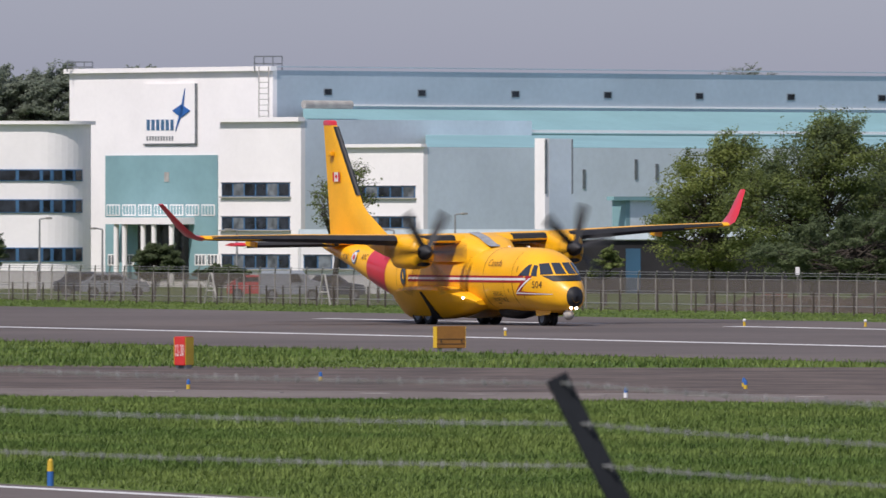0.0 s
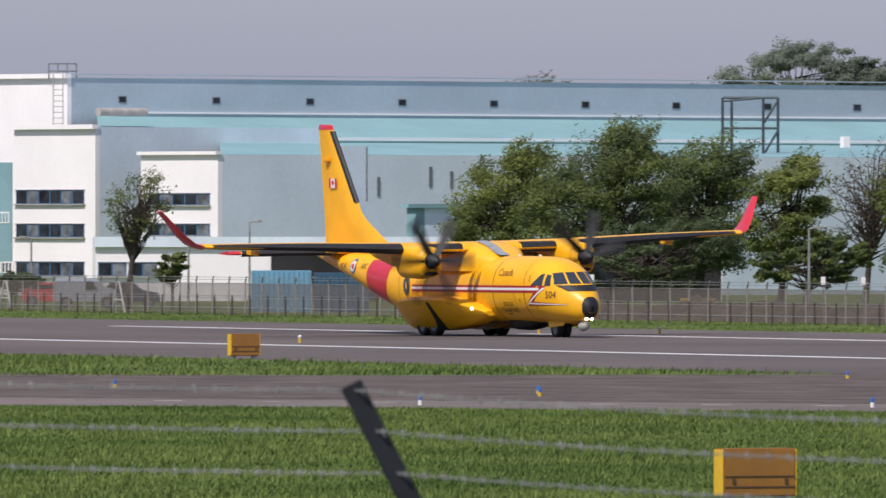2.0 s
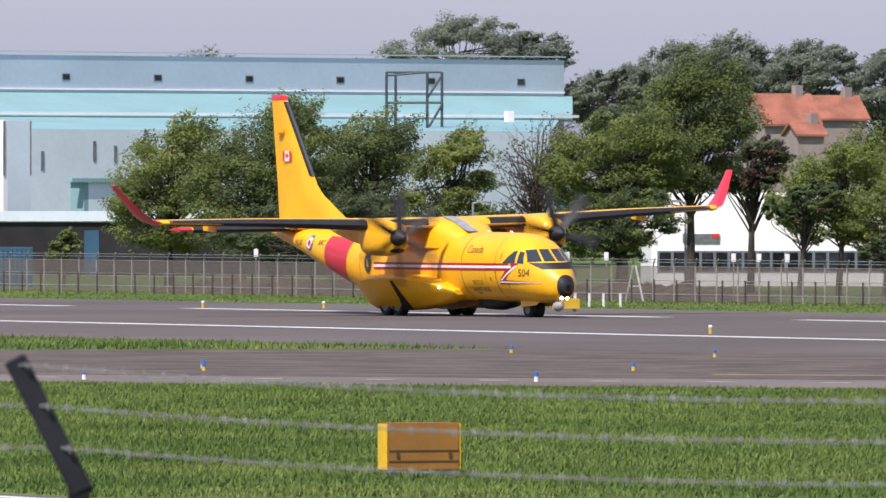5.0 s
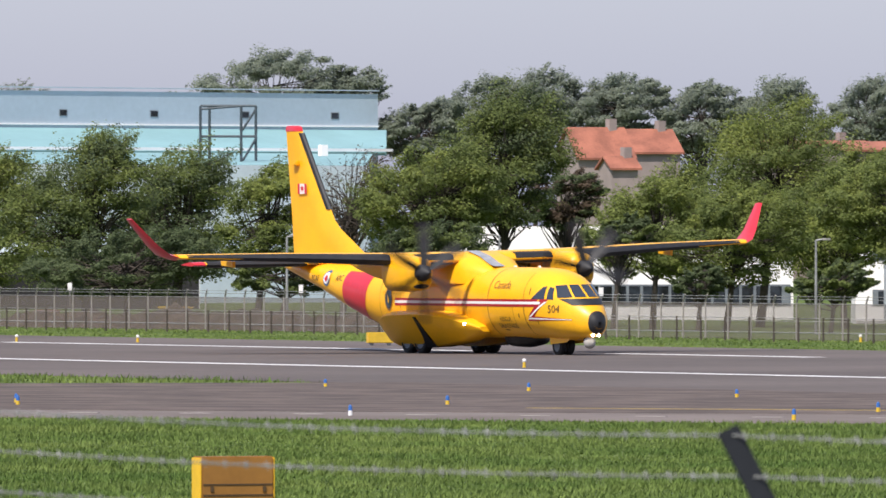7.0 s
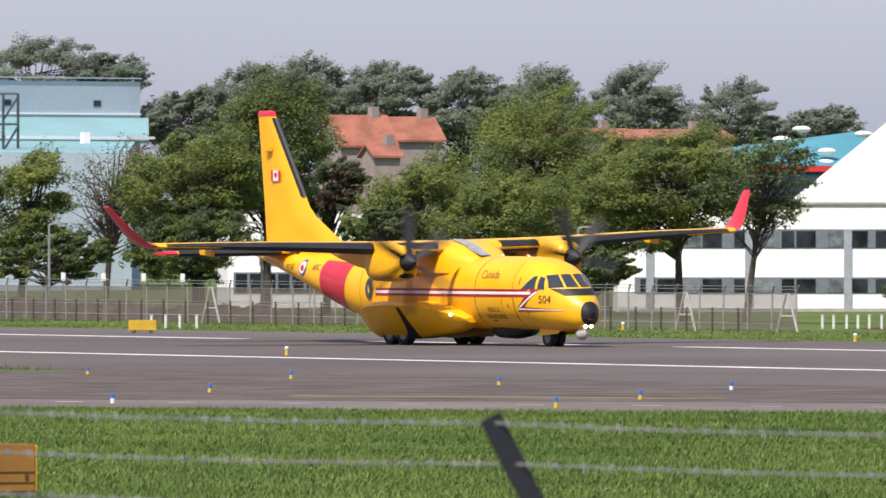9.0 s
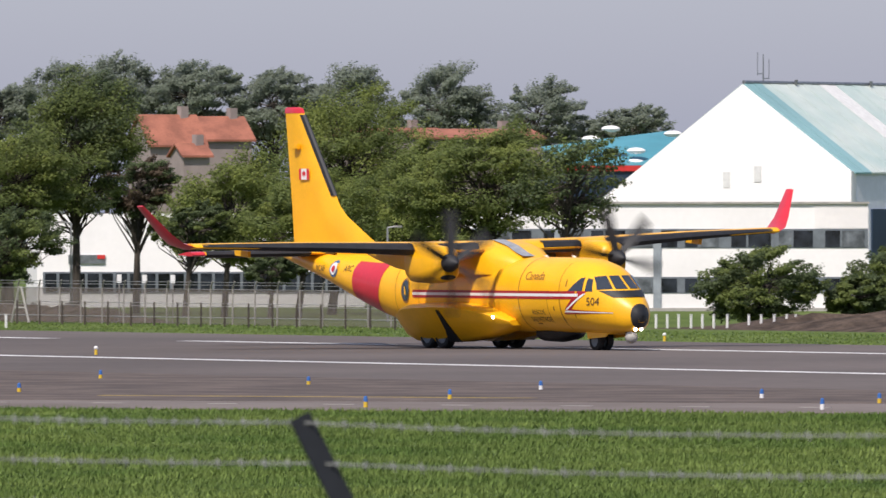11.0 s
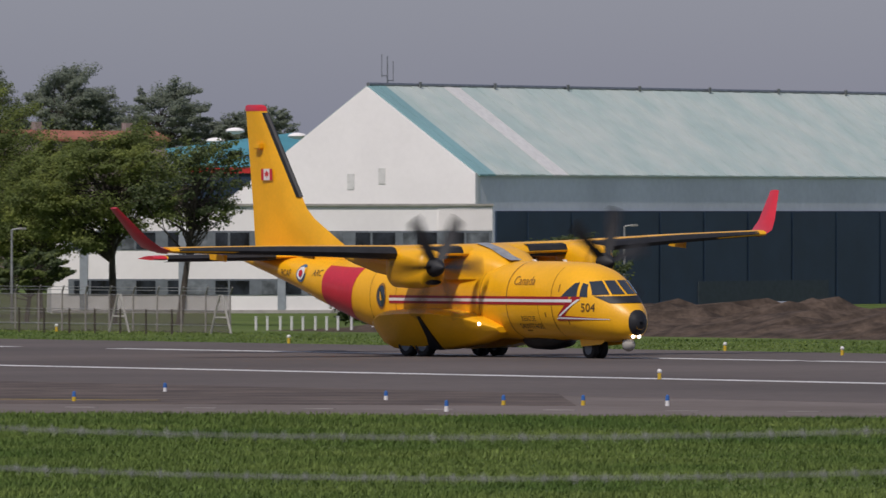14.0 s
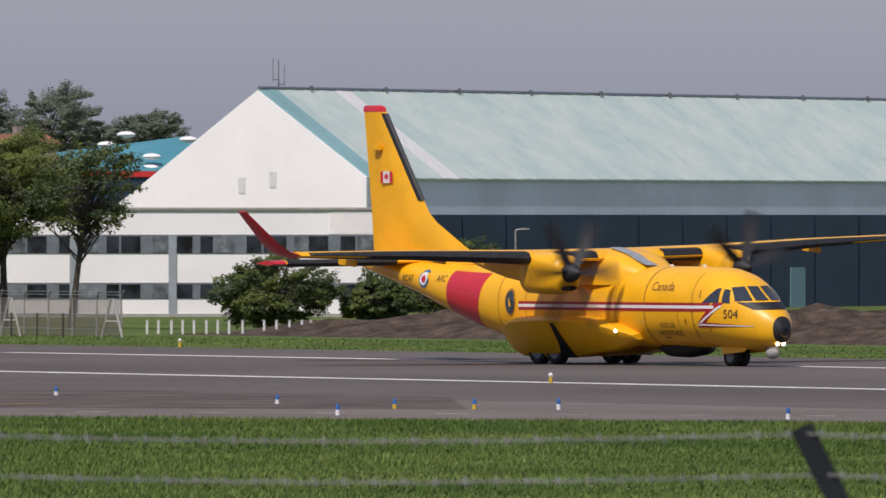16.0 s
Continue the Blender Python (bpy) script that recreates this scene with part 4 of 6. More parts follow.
        for x, z, w, h, e in ((-7.36, 3.17, 0.36, 0.36, 1.0), (-7.42, 3.14, 0.48, 0.5, 0.85), (-7.55, 3.12, 0.56, 0.62, 0.72), (-8.2, 3.12, 0.6, 0.68, 0.66), (-9.3, 3.16, 0.6, 0.68, 0.66), (-9.42, 3.18, 0.57, 0.64, 0.7),
                              (-9.5, 3.3, 0.46, 0.48, 0.8), (-10.6, 3.38, 0.44, 0.42, 0.85), (-12.0, 3.52, 0.32, 0.26, 1.0), (-12.9, 3.6, 0.1, 0.1, 1.0)):
            ring = []
            for k in range(32):
                sn, cs = math.sin(k * math.pi / 16), math.cos(k * math.pi / 16)
                ring.append(bank((x, sg * 3.53 + w * math.copysign(abs(sn) ** e, sn), z + h * math.copysign(abs(cs) ** e, cs))))
            rings.append(ring)
        add_loft(bm, rings)
        N = part("nacelle", bm, M["yellow"], P, "rounded yellow engine nacelle", smooth=True)
        bm = bmesh.new()
        add_loft(bm, [[bank((x, sg * 3.53 + 0.3 * math.sin(a * math.pi / 6), 2.66 + h * math.cos(a * math.pi / 6))) for a in range(12)] for x, h in ((-7.36, 0.07), (-7.4, 0.1), (-7.9, 0.08))])
        part("air_intake", bm, M["black"], N, "dark air intake under the spinner", smooth=True)
        bm = bmesh.new()
        add_cyl(bm, bank((-10.6, sg * 3.0, 3.2)), bank((-11.2, sg * 2.75, 3.25)), 0.16, 0.16, 12)
        part("exhaust", bm, M["steel"], N)
    # wing-to-fuselage fairing
    bm = bmesh.new()
    rings = []
    for x, zt, w in ((-7.1, 3.2, 0.6), (-7.6, 3.42, 0.95), (-8.3, 3.7, 1.22), (-9.2, 3.9, 1.34), (-11.5, 3.86, 1.34), (-13.2, 3.6, 1.1), (-15.0, 3.34, 0.6)):
        rings.append([bank((x, w * a, 2.7 + (zt - 2.7) * b)) for a, b in ((1.04, 0), (1.0, 0.55), (0.85, 0.85), (0.55, 0.98), (0, 1), (-0.55, 0.98), (-0.85, 0.85), (-1.0, 0.55), (-1.04, 0))])
    add_loft(bm, rings)
    part("wing_fairing", bm, M["yellow"], P, smooth=True)
    vs, fs = cells((-7.15, 0.0), (-7.15, -0.5), (-9.3, -0.5), (-9.3, 0.0), lambda x, y: bank((x, y, 0.03 + float(np.interp(-x, [7.1, 7.6, 8.3, 9.2, 11.5], [3.3, 3.42, 3.7, 3.9, 3.86])))), 2, 12)
    tagged(raw("walkway", vs, fs, M["grey_panel"], P), "grey non-slip strip over the wing root")

    # fin and rudder
    bm = bmesh.new()

    def fin_ring(x0, x1, z, t):
        pr = ((0, 0), (0.12, 0.7), (0.4, 1), (0.75, 0.6), (1, 0.08), (1, -0.08), (0.75, -0.6), (0.4, -1), (0.12, -0.7))
        return [bank((x0 + (x1 - x0) * u, v * t, z)) for u, v in pr]
    add_loft(bm, [fin_ring(-16.6, -23.3, 3.32, 0.1), fin_ring(-18.0, -23.35, 3.95, 0.14), fin_ring(-19.6, -23.4, 4.75, 0.17), fin_ring(-20.05, -23.42, 5.1, 0.17), fin_ring(-22.5, -23.78, 8.58, 0.1)])
    T = part("tail_fin", bm, M["yellow"], P, smooth=True)
    bm = bmesh.new()
    add_loft(bm, [fin_ring(-22.45, -23.82, 8.54, 0.11), fin_ring(-22.52, -23.82, 8.7, 0.1), fin_ring(-22.75, -23.7, 8.76, 0.04)])
    part("fin_cap", bm, M["red"], T, "red fin tip", smooth=True)
    bm = bmesh.new()
    add_loft(bm, [[bank((x - u, v, z)) for u, v in ((0.2, 0.11), (0.03, 0.08), (-0.04, 0), (0.03, -0.08), (0.2, -0.11))] for x, z in ((-20.35, 5.5), (-22.43, 8.48))], cap=False, close=False)
    part("fin_boot", bm, M["boot"], T, "black rubber leading edge", smooth=True)

    def fin_patch(name, x0, x1, z0, z1, mat, o, parent):
        vs = [bank((x, -o, z)) for x, z in ((x0, z0), (x1, z0), (x1, z1), (x0, z1))]
        return raw(name, vs, [(0, 1, 2, 3)], mat, parent)
    fl = fin_patch("flag", -22.62, -21.92, 6.1, 6.5, M["white_mark"], 0.19, T)
    tagged(fl, "red and white maple leaf flag")
    fin_patch("flag_bar", -22.62, -22.46, 6.1, 6.5, M["red"], 0.195, fl)
    fin_patch("flag_bar", -22.08, -21.92, 6.1, 6.5, M["red"], 0.195, fl)
    leaf = ((0, -0.18), (0.03, -0.06), (0.16, -0.08), (0.12, 0.0), (0.2, 0.06), (0.1, 0.08), (0.08, 0.14), (0.04, 0.1), (0, 0.2))
    leaf = leaf + tuple((-a, b) for a, b in leaf[-2:0:-1])
    raw("maple_leaf", [bank((-22.27 + a * 0.75, -0.196, 6.3 + b * 0.8)) for a, b in leaf], [tuple(range(len(leaf)))], M["red"], fl)
    bm = bmesh.new()
    add_box(bm, bank((-22.75, -0.2, 7.3)), (0.42, 0.2, 0.2), None, 0.04)
    part("antenna_box", bm, M["yellow"], T)
    # tailplane
    bm = bmesh.new()
    st = [(-21.6, 1.0, -5.4, 3.46, 0.16), (-20.6, 2.3, -0.3, 3.42, 0.28), (-20.6, 2.3, 0.3, 3.42, 0.28), (-21.6, 1.0, 5.4, 3.46, 0.16)]
    add_loft(bm, [wing_ring(*s) for s in st])
    H = part("tailplane", bm, M["yellow"], P, smooth=True)
    for sg in (1, -1):
        bm = bmesh.new()
        add_loft(bm, [[bank((x - u, sg * y, z + v)) for u, v in ((0.2, 0.13), (0.03, 0.1), (-0.03, 0.0), (0.06, -0.1), (0.4, -0.13))] for x, y, z in ((-20.7, 0.9, 3.42), (-21.5, 4.9, 3.455))], cap=False, close=False)
        part("tailplane_boot", bm, M["boot"], H, smooth=True)
        bm = bmesh.new()
        add_loft(bm, [wing_ring(-21.48, 1.16, sg * 4.95, 3.45, 0.2), wing_ring(-21.6, 1.04, sg * 5.42, 3.46, 0.17)])
        part("tailplane_tip", bm, M["red"], H, "red tailplane tip", smooth=True)

    # undercarriage fairings and wheels
    for sg in (1, -1):
        bm = bmesh.new()
        rings = []
        # x, top, height and reach of the widest line, height and reach of the lower edge
        for x, zt, zw, w, zl, wl in ((-6.5, 1.1, 1.04, 1.42, 0.9, 1.32), (-7.0, 1.34, 1.24, 1.85, 0.72, 1.48), (-7.8, 1.56, 1.44, 2.2, 0.52, 1.46), (-8.8, 1.68, 1.54, 2.42, 0.38, 1.5), (-9.9, 1.72, 1.56, 2.52, 0.28, 1.52),
                                     (-11.2, 1.72, 1.52, 2.52, 0.24, 1.52), (-12.1, 1.68, 1.46, 2.46, 0.28, 1.52), (-12.6, 1.6, 1.34, 2.32, 0.32, 1.52), (-13.1, 1.48, 1.2, 2.04, 0.46, 1.5), (-13.4, 1.34, 1.08, 1.66, 0.72, 1.4)):
            dw = w - 1.0
            q = [(0.7, zt), (1.0 + dw * 0.35, zt - 0.02 * dw), (1.0 + dw * 0.7, zt - (zt - zw) * 0.22), (1.0 + dw * 0.92, zt - (zt - zw) * 0.6), (w, zw), (w - 0.02, zw - 0.06),
                 (wl + (w - wl) * 0.5, zl + (zw - zl) * 0.46), (wl + 0.06, zl + 0.07), (wl - 0.06, zl), (0.7, zl)]
            rings.append([bank((x, sg * y, z)) for y, z in q])
        add_loft(bm, rings)
        S = part("wheel_fairing", bm, M["yellow"], P, "bulged yellow undercarriage fairing", smooth=True)
        bm = bmesh.new()
        add_loft(bm, [[bank((x, sg * (y + o), z)) for x, y, z in ((-9.72, 2.46, 1.46), (-9.6, 2.46, 1.46), (-9.55, 1.54, 0.28), (-10.3, 1.54, 0.28), (-10.0, 1.86, 0.72))] for o in (-0.08, 0.05)])
        part("wheel_bay", bm, M["black"], S, "dark wheel bay")
        for x in (-10.65, -11.65):
            wheel(P, x, sg * 1.5, 0.5, 0.36)
        wheel(P, -2.7, sg * 0.19, 0.37, 0.24)
    bm = bmesh.new()
    add_cyl(bm, (-2.8, 0, 0.36), (-2.95, 0, 1.1), 0.07, 0.09, 12)
    add_cyl(bm, (-2.8, -0.24, 0.36), (-2.8, 0.24, 0.36), 0.05, 0.05, 10)
    part("nose_strut", bm, M["steel"], P, smooth=True)
    for sg in (1, -1):
        bm = bmesh.new()
        add_loft(bm, [[(x, sg * (0.42 + o), z) for x, z in ((-1.2, 0.8), (-3.0, 0.74), (-2.9, 0.42), (-1.75, 0.5))] for o in (0, 0.03)])
        part("gear_door", bm, M["yellow"], P, "open yellow nose wheel door")
    # belly pod, turret, lights
    bm = bmesh.new()
    add_loft(bm, [[(x, w * math.sin(k * math.pi / 8), 0.62 + h * math.cos(k * math.pi / 8)) for k in range(16)] for x, w, h in ((-4.2, 0.1, 0.08), (-4.5, 0.5, 0.25), (-5.2, 0.62, 0.34), (-6.1, 0.58, 0.32), (-6.7, 0.2, 0.1))])
    part("belly_radome", bm, M["black"], P, "black belly radome", smooth=True)
    bm = bmesh.new()
    bmesh.ops.create_uvsphere(bm, u_segments=16, v_segments=10, radius=0.23, matrix=Matrix.Translation((-0.62, -0.1, 0.5)))
    tur = part("camera_turret", bm, M["concrete"], P, "pale grey ball turret", smooth=True)
    bm = bmesh.new()
    add_cyl(bm, (-0.75, -0.1, 0.6), (-0.8, -0.1, 0.95), 0.13, 0.2, 12)
    part("mount", bm, M["black"], tur)
    for y in (-0.16, 0.08):
        bm = bmesh.new()
        bmesh.ops.create_uvsphere(bm, u_segments=10, v_segments=8, radius=0.065, matrix=Matrix.Translation((-0.27, y, 0.78)))
        part("landing_light", bm, M["lamp_white"], P, "lit landing light", smooth=True)
    bm = bmesh.new()
    bmesh.ops.create_uvsphere(bm, u_segments=10, v_segments=8, radius=0.06, matrix=Matrix.Translation((-6.96, -1.84, 1.16)))
    part("fairing_light", bm, M["lamp_white"], P, "lit lamp in the fairing's nose", smooth=True)
    bm = bmesh.new()
    for x, z, l in ((-4.4, 3.26, 0.1), (-6.2, 3.26, 0.1), (-14.5, 3.3, 0.2)):
        bm = bmesh.new()
        add_loft(bm, [[(x + a - k * 0.15, b, z + k * l) for a, b in ((0.12, 0), (0, 0.02), (-0.12, 0), (0, -0.02))] for k in (0, 1)])
        part("blade_antenna", bm, M["white_mark"], P)
    # propellers
    props = []
    for sg in (1, -1):
        R = thing("propeller")
        R.parent = P
        c = bank((-7.2, sg * 3.53, 3.17))
        R.location = c
        bm = bmesh.new()
        add_loft(bm, [[(x, r * math.cos(k * math.pi / 10), r * math.sin(k * math.pi / 10)) for k in range(20)] for x, r in ((0.42, 0.03), (0.32, 0.14), (0.15, 0.25), (-0.05, 0.32), (-0.3, 0.34))])
        part("spinner", bm, M["boot"], R, "dark grey spinner", smooth=True)
        for k in range(6):
            bm = bmesh.new()
            q = Matrix.Rotation(k * math.pi / 3, 4, "X")
            rings = []
            for r, ch, tw in ((0.25, 0.24, 62), (0.7, 0.36, 46), (1.3, 0.42, 32), (1.75, 0.36, 24), (1.95, 0.16, 20)):
                d = Vector((math.sin(radians(tw)), math.cos(radians(tw)), 0))
                e = Vector((-d.y, d.x, 0))
                rings.append([q @ (Vector((0, 0, r)) + d * ch * u / 2 + e * ch * 0.1 * v) for u, v in ((1, 0), (0, 0.5), (-1, 0), (0, -0.5))])
            add_loft(bm, rings)
            part("blade", bm, M["boot"], R, smooth=True)
        props.append((R, c))
    return P, props


def wheel(P, x, y, r, w):
    bm = bmesh.new()
    prof = [(-w / 2, r * 0.62), (-w / 2, r * 0.86), (-w * 0.38, r * 0.97), (0, r), (w * 0.38, r * 0.97), (w / 2, r * 0.86), (w / 2, r * 0.62)]
    add_loft(bm, [[(x + q * math.cos(k * math.pi / 12), y + o, r + q * math.sin(k * math.pi / 12)) for k in range(24)] for o, q in prof], cap=False)
    t = part("tyre", bm, M["tyre"], P, smooth=True)
    bm = bmesh.new()
    add_cyl(bm, (x, y - w * 0.42, r), (x, y + w * 0.42, r), r * 0.63, r * 0.63, 20)
    part("rim", bm, M["dark_frame"], t)


PLANE, PROPS = build_plane()
SIZE = 0.972  # tip to tip 26.9 m
for ob in PLANE.children:
    if ob.name.split(".")[0] in ("wing", "nacelle", "wing_fairing", "walkway", "propeller"):
        for q in [ob] + list(ob.children):
            if q.data and not q.parent.name.startswith("propeller"):
                q.data.transform(Matrix.Translation((0.25, 0, 0)))
PROPS = [(ob, c + Vector((0.25, 0, 0))) for ob, c in PROPS]
for ob in PLANE.children_recursive:
    ob.location = ob.location * SIZE
    if ob.data:
        ob.data.transform(Matrix.Scale(SIZE, 4))
PROPS = [(ob, c * SIZE) for ob, c in PROPS]

# ---- trees ----


def limb(vs, fs, p, q, r0, r1, seg=6):
    p, q = Vector(p), Vector(q)
    m = (q - p).to_track_quat("Z", "Y").to_matrix()
    k = len(vs)
    for c, r in ((p, r0), (q, r1)):
        for i in range(seg):
            a = 2 * math.pi * i / seg
            vs.append(tuple(c + m @ Vector((r * math.cos(a), r * math.sin(a), 0))))
    for i in range(seg):
        j = (i + 1) % seg
        fs.append((k + i, k + j, k + seg + j, k + seg + i))


def leaf_mesh(name, pts, nrm, size, mat, parent, rnd, stretch=1.0):
    """Many small leaf clumps: one bent quad each."""
    k = len(pts)
    up = rnd.normal(size=(k, 3))
    n = nrm + rnd.normal(size=(k, 3)) * 0.38
    n /= np.linalg.norm(n, axis=1, keepdims=True) + 1e-9
    a = np.cross(n, up)
    a /= np.linalg.norm(a, axis=1, keepdims=True) + 1e-9
    b = np.cross(n, a)
    s = size * rnd.uniform(0.55, 1.3, (k, 1))
    sa, sb = a * s, b * s * stretch
    co = np.empty((k, 4, 3))
    co[:, 0], co[:, 1], co[:, 2], co[:, 3] = pts - sa, pts - sb * 0.6 + n * s * 0.15, pts + sa, pts + sb * 0.6 + n * s * 0.15
    me = bpy.data.meshes.new(name)
    me.vertices.add(4 * k)
    me.vertices.foreach_set("co", co.reshape(-1))
    me.loops.add(4 * k)
    me.loops.foreach_set("vertex_index", np.arange(4 * k, dtype=np.int32))
    me.polygons.add(k)
    me.polygons.foreach_set("loop_start", np.arange(0, 4 * k, 4, dtype=np.int32))
    me.update(calc_edges=True)
    me.validate()
    me.materials.append(mat)
    ob = new(name, me)
    ob.parent = parent
    return ob


def tree(b, d, b0, b1, e_top, e_low, mats, label, seed, leaves=9000, lobes=34, trunk=0.28, gaps=0.0, lean=0.34, leaf=0.088, base=None):
    """A tree at bearing b and distance d; its crown spans bearings b0..b1 and elevations e_top..e_low."""
    rnd = np.random.RandomState(seed)
    px, py = polar(b, d)
    T = thing("tree", Matrix.Translation((px, py, 0)), label, "tree", kind="")
    a = BASE - b / STEP
    f, r = np.array((math.cos(a), math.sin(a), 0)), np.array((math.sin(a), -math.cos(a), 0))
    u0, u1 = (b0 - b) * d / STEP, (b1 - b) * d / STEP
    zt, zl = height(e_top, d), height(e_low, d)
    half, mid, zc, zh = (u1 - u0) * 0.53, (u1 + u0) / 2, (zt + zl) / 2, (zt - zl) / 2
    zg = ground_z(py) - 0.1 if base is None else base
    lobes, leaves = int(lobes * 2.7), int(leaves * 2.6)
    small = min(half, zh)
    wind = r
    cs, ax = [], []
    while len(cs) < lobes:
        p = rnd.uniform(-1, 1, 3)
        q = math.sqrt(p[0] ** 2 + p[1] ** 2 + p[2] ** 2)
        if q > 1 or q < 0.05:
            continue
        edge = 1.0 + 0.4 * noise.noise(Vector(p / q) * 1.7 + Vector((seed * 3.1, 0, 0)))
        if not 0.3 * edge < q < min(1.0, edge) or (p[2] < -0.5 and abs(p[0]) > 0.8):
            continue
        p = p * (q ** -0.4)
        rr = rnd.uniform(0.13, 0.29) * small
        lift = max(-0.3, p[2])
        u = p[0] * (1 - 0.3 * max(0, p[2])) + lean * lift
        u = max(-1.0, min(1.0, u))
        cs.append(r * (mid + u * (half - rr)) + f * (p[1] * half * 0.75) + np.array((0, 0, zc + p[2] * (zh - rr * 0.35))))
        # sprays reach outwards and are combed by the wind
        along_ = (r * p[0] + f * p[1]) / q * 0.8 + wind * 0.55 + np.array((0, 0, 0.18 + 0.35 * p[2])) + rnd.normal(size=3) * 0.22
        along_ /= np.linalg.norm(along_)
        cross = np.cross(along_, (0, 0, 1.0))
        cross /= np.linalg.norm(cross) + 1e-9
        up = np.cross(cross, along_)
        ax.append(np.stack((along_ * rr * 1.55, cross * rr * 1.05, up * rr * 0.43)))
    vs, fs = [], []
    top = Vector((*(r * (mid + 0.25 * lean * half))[:2], zc + 0.1 * zh))
    fork = Vector((0, 0, zg)).lerp(top, 0.42)
    limb(vs, fs, (0, 0, zg - 0.2), fork, trunk, trunk * 0.72, 8)
    limb(vs, fs, fork, top, trunk * 0.7, trunk * 0.4, 8)
    for c, m in zip(cs, ax):
        start = fork.lerp(top, rnd.uniform(0.0, 1.0))
        kink = start.lerp(Vector(c), 0.55) + Vector(rnd.normal(size=3) * 0.2)
        limb(vs, fs, start, kink, trunk * 0.26, trunk * 0.13, 5)
        limb(vs, fs, kink, Vector(c), trunk * 0.13, trunk * 0.05, 5)
        for _ in range(2):
            tip = Vector(c + m[0] * rnd.uniform(0.3, 1.0) + m[1] * rnd.uniform(-0.8, 0.8) + m[2] * rnd.uniform(-0.6, 0.8))
            limb(vs, fs, Vector(c), tip, trunk * 0.06, trunk * 0.015, 4)
    raw("trunk", vs, fs, M["bark"], T)
    if leaves:
        per = leaves // lobes
        for mi, mat in enumerate(mats):
            pts, nr = [], []
            for li, (c, m) in enumerate(zip(cs, ax)):
                if li % len(mats) != mi:
                    continue
                v = rnd.normal(size=(per, 3))
                v *= (rnd.uniform(0.1, 1.0, (per, 1)) ** 0.5 * 1.12) / (np.linalg.norm(v, axis=1, keepdims=True) + 1e-9)
                # ragged tips: twigs along the spray
                v[:, 1] += 0.22 * np.sin(v[:, 0] * 7 + li)
                v[:, 2] += 0.25 * np.sin(v[:, 0] * 5 + v[:, 1] * 6 + li)
                keep = rnd.uniform(size=per) > gaps
                pts.append((c + v @ m)[keep])
                nr.append((v @ (m / np.linalg.norm(m, axis=1, keepdims=True)) * 0.7 + np.array((0, 0, 0.6)))[keep])
            leaf_mesh("crown", np.concatenate(pts), np.concatenate(nr), leaf, mat, T, rnd)
    return T


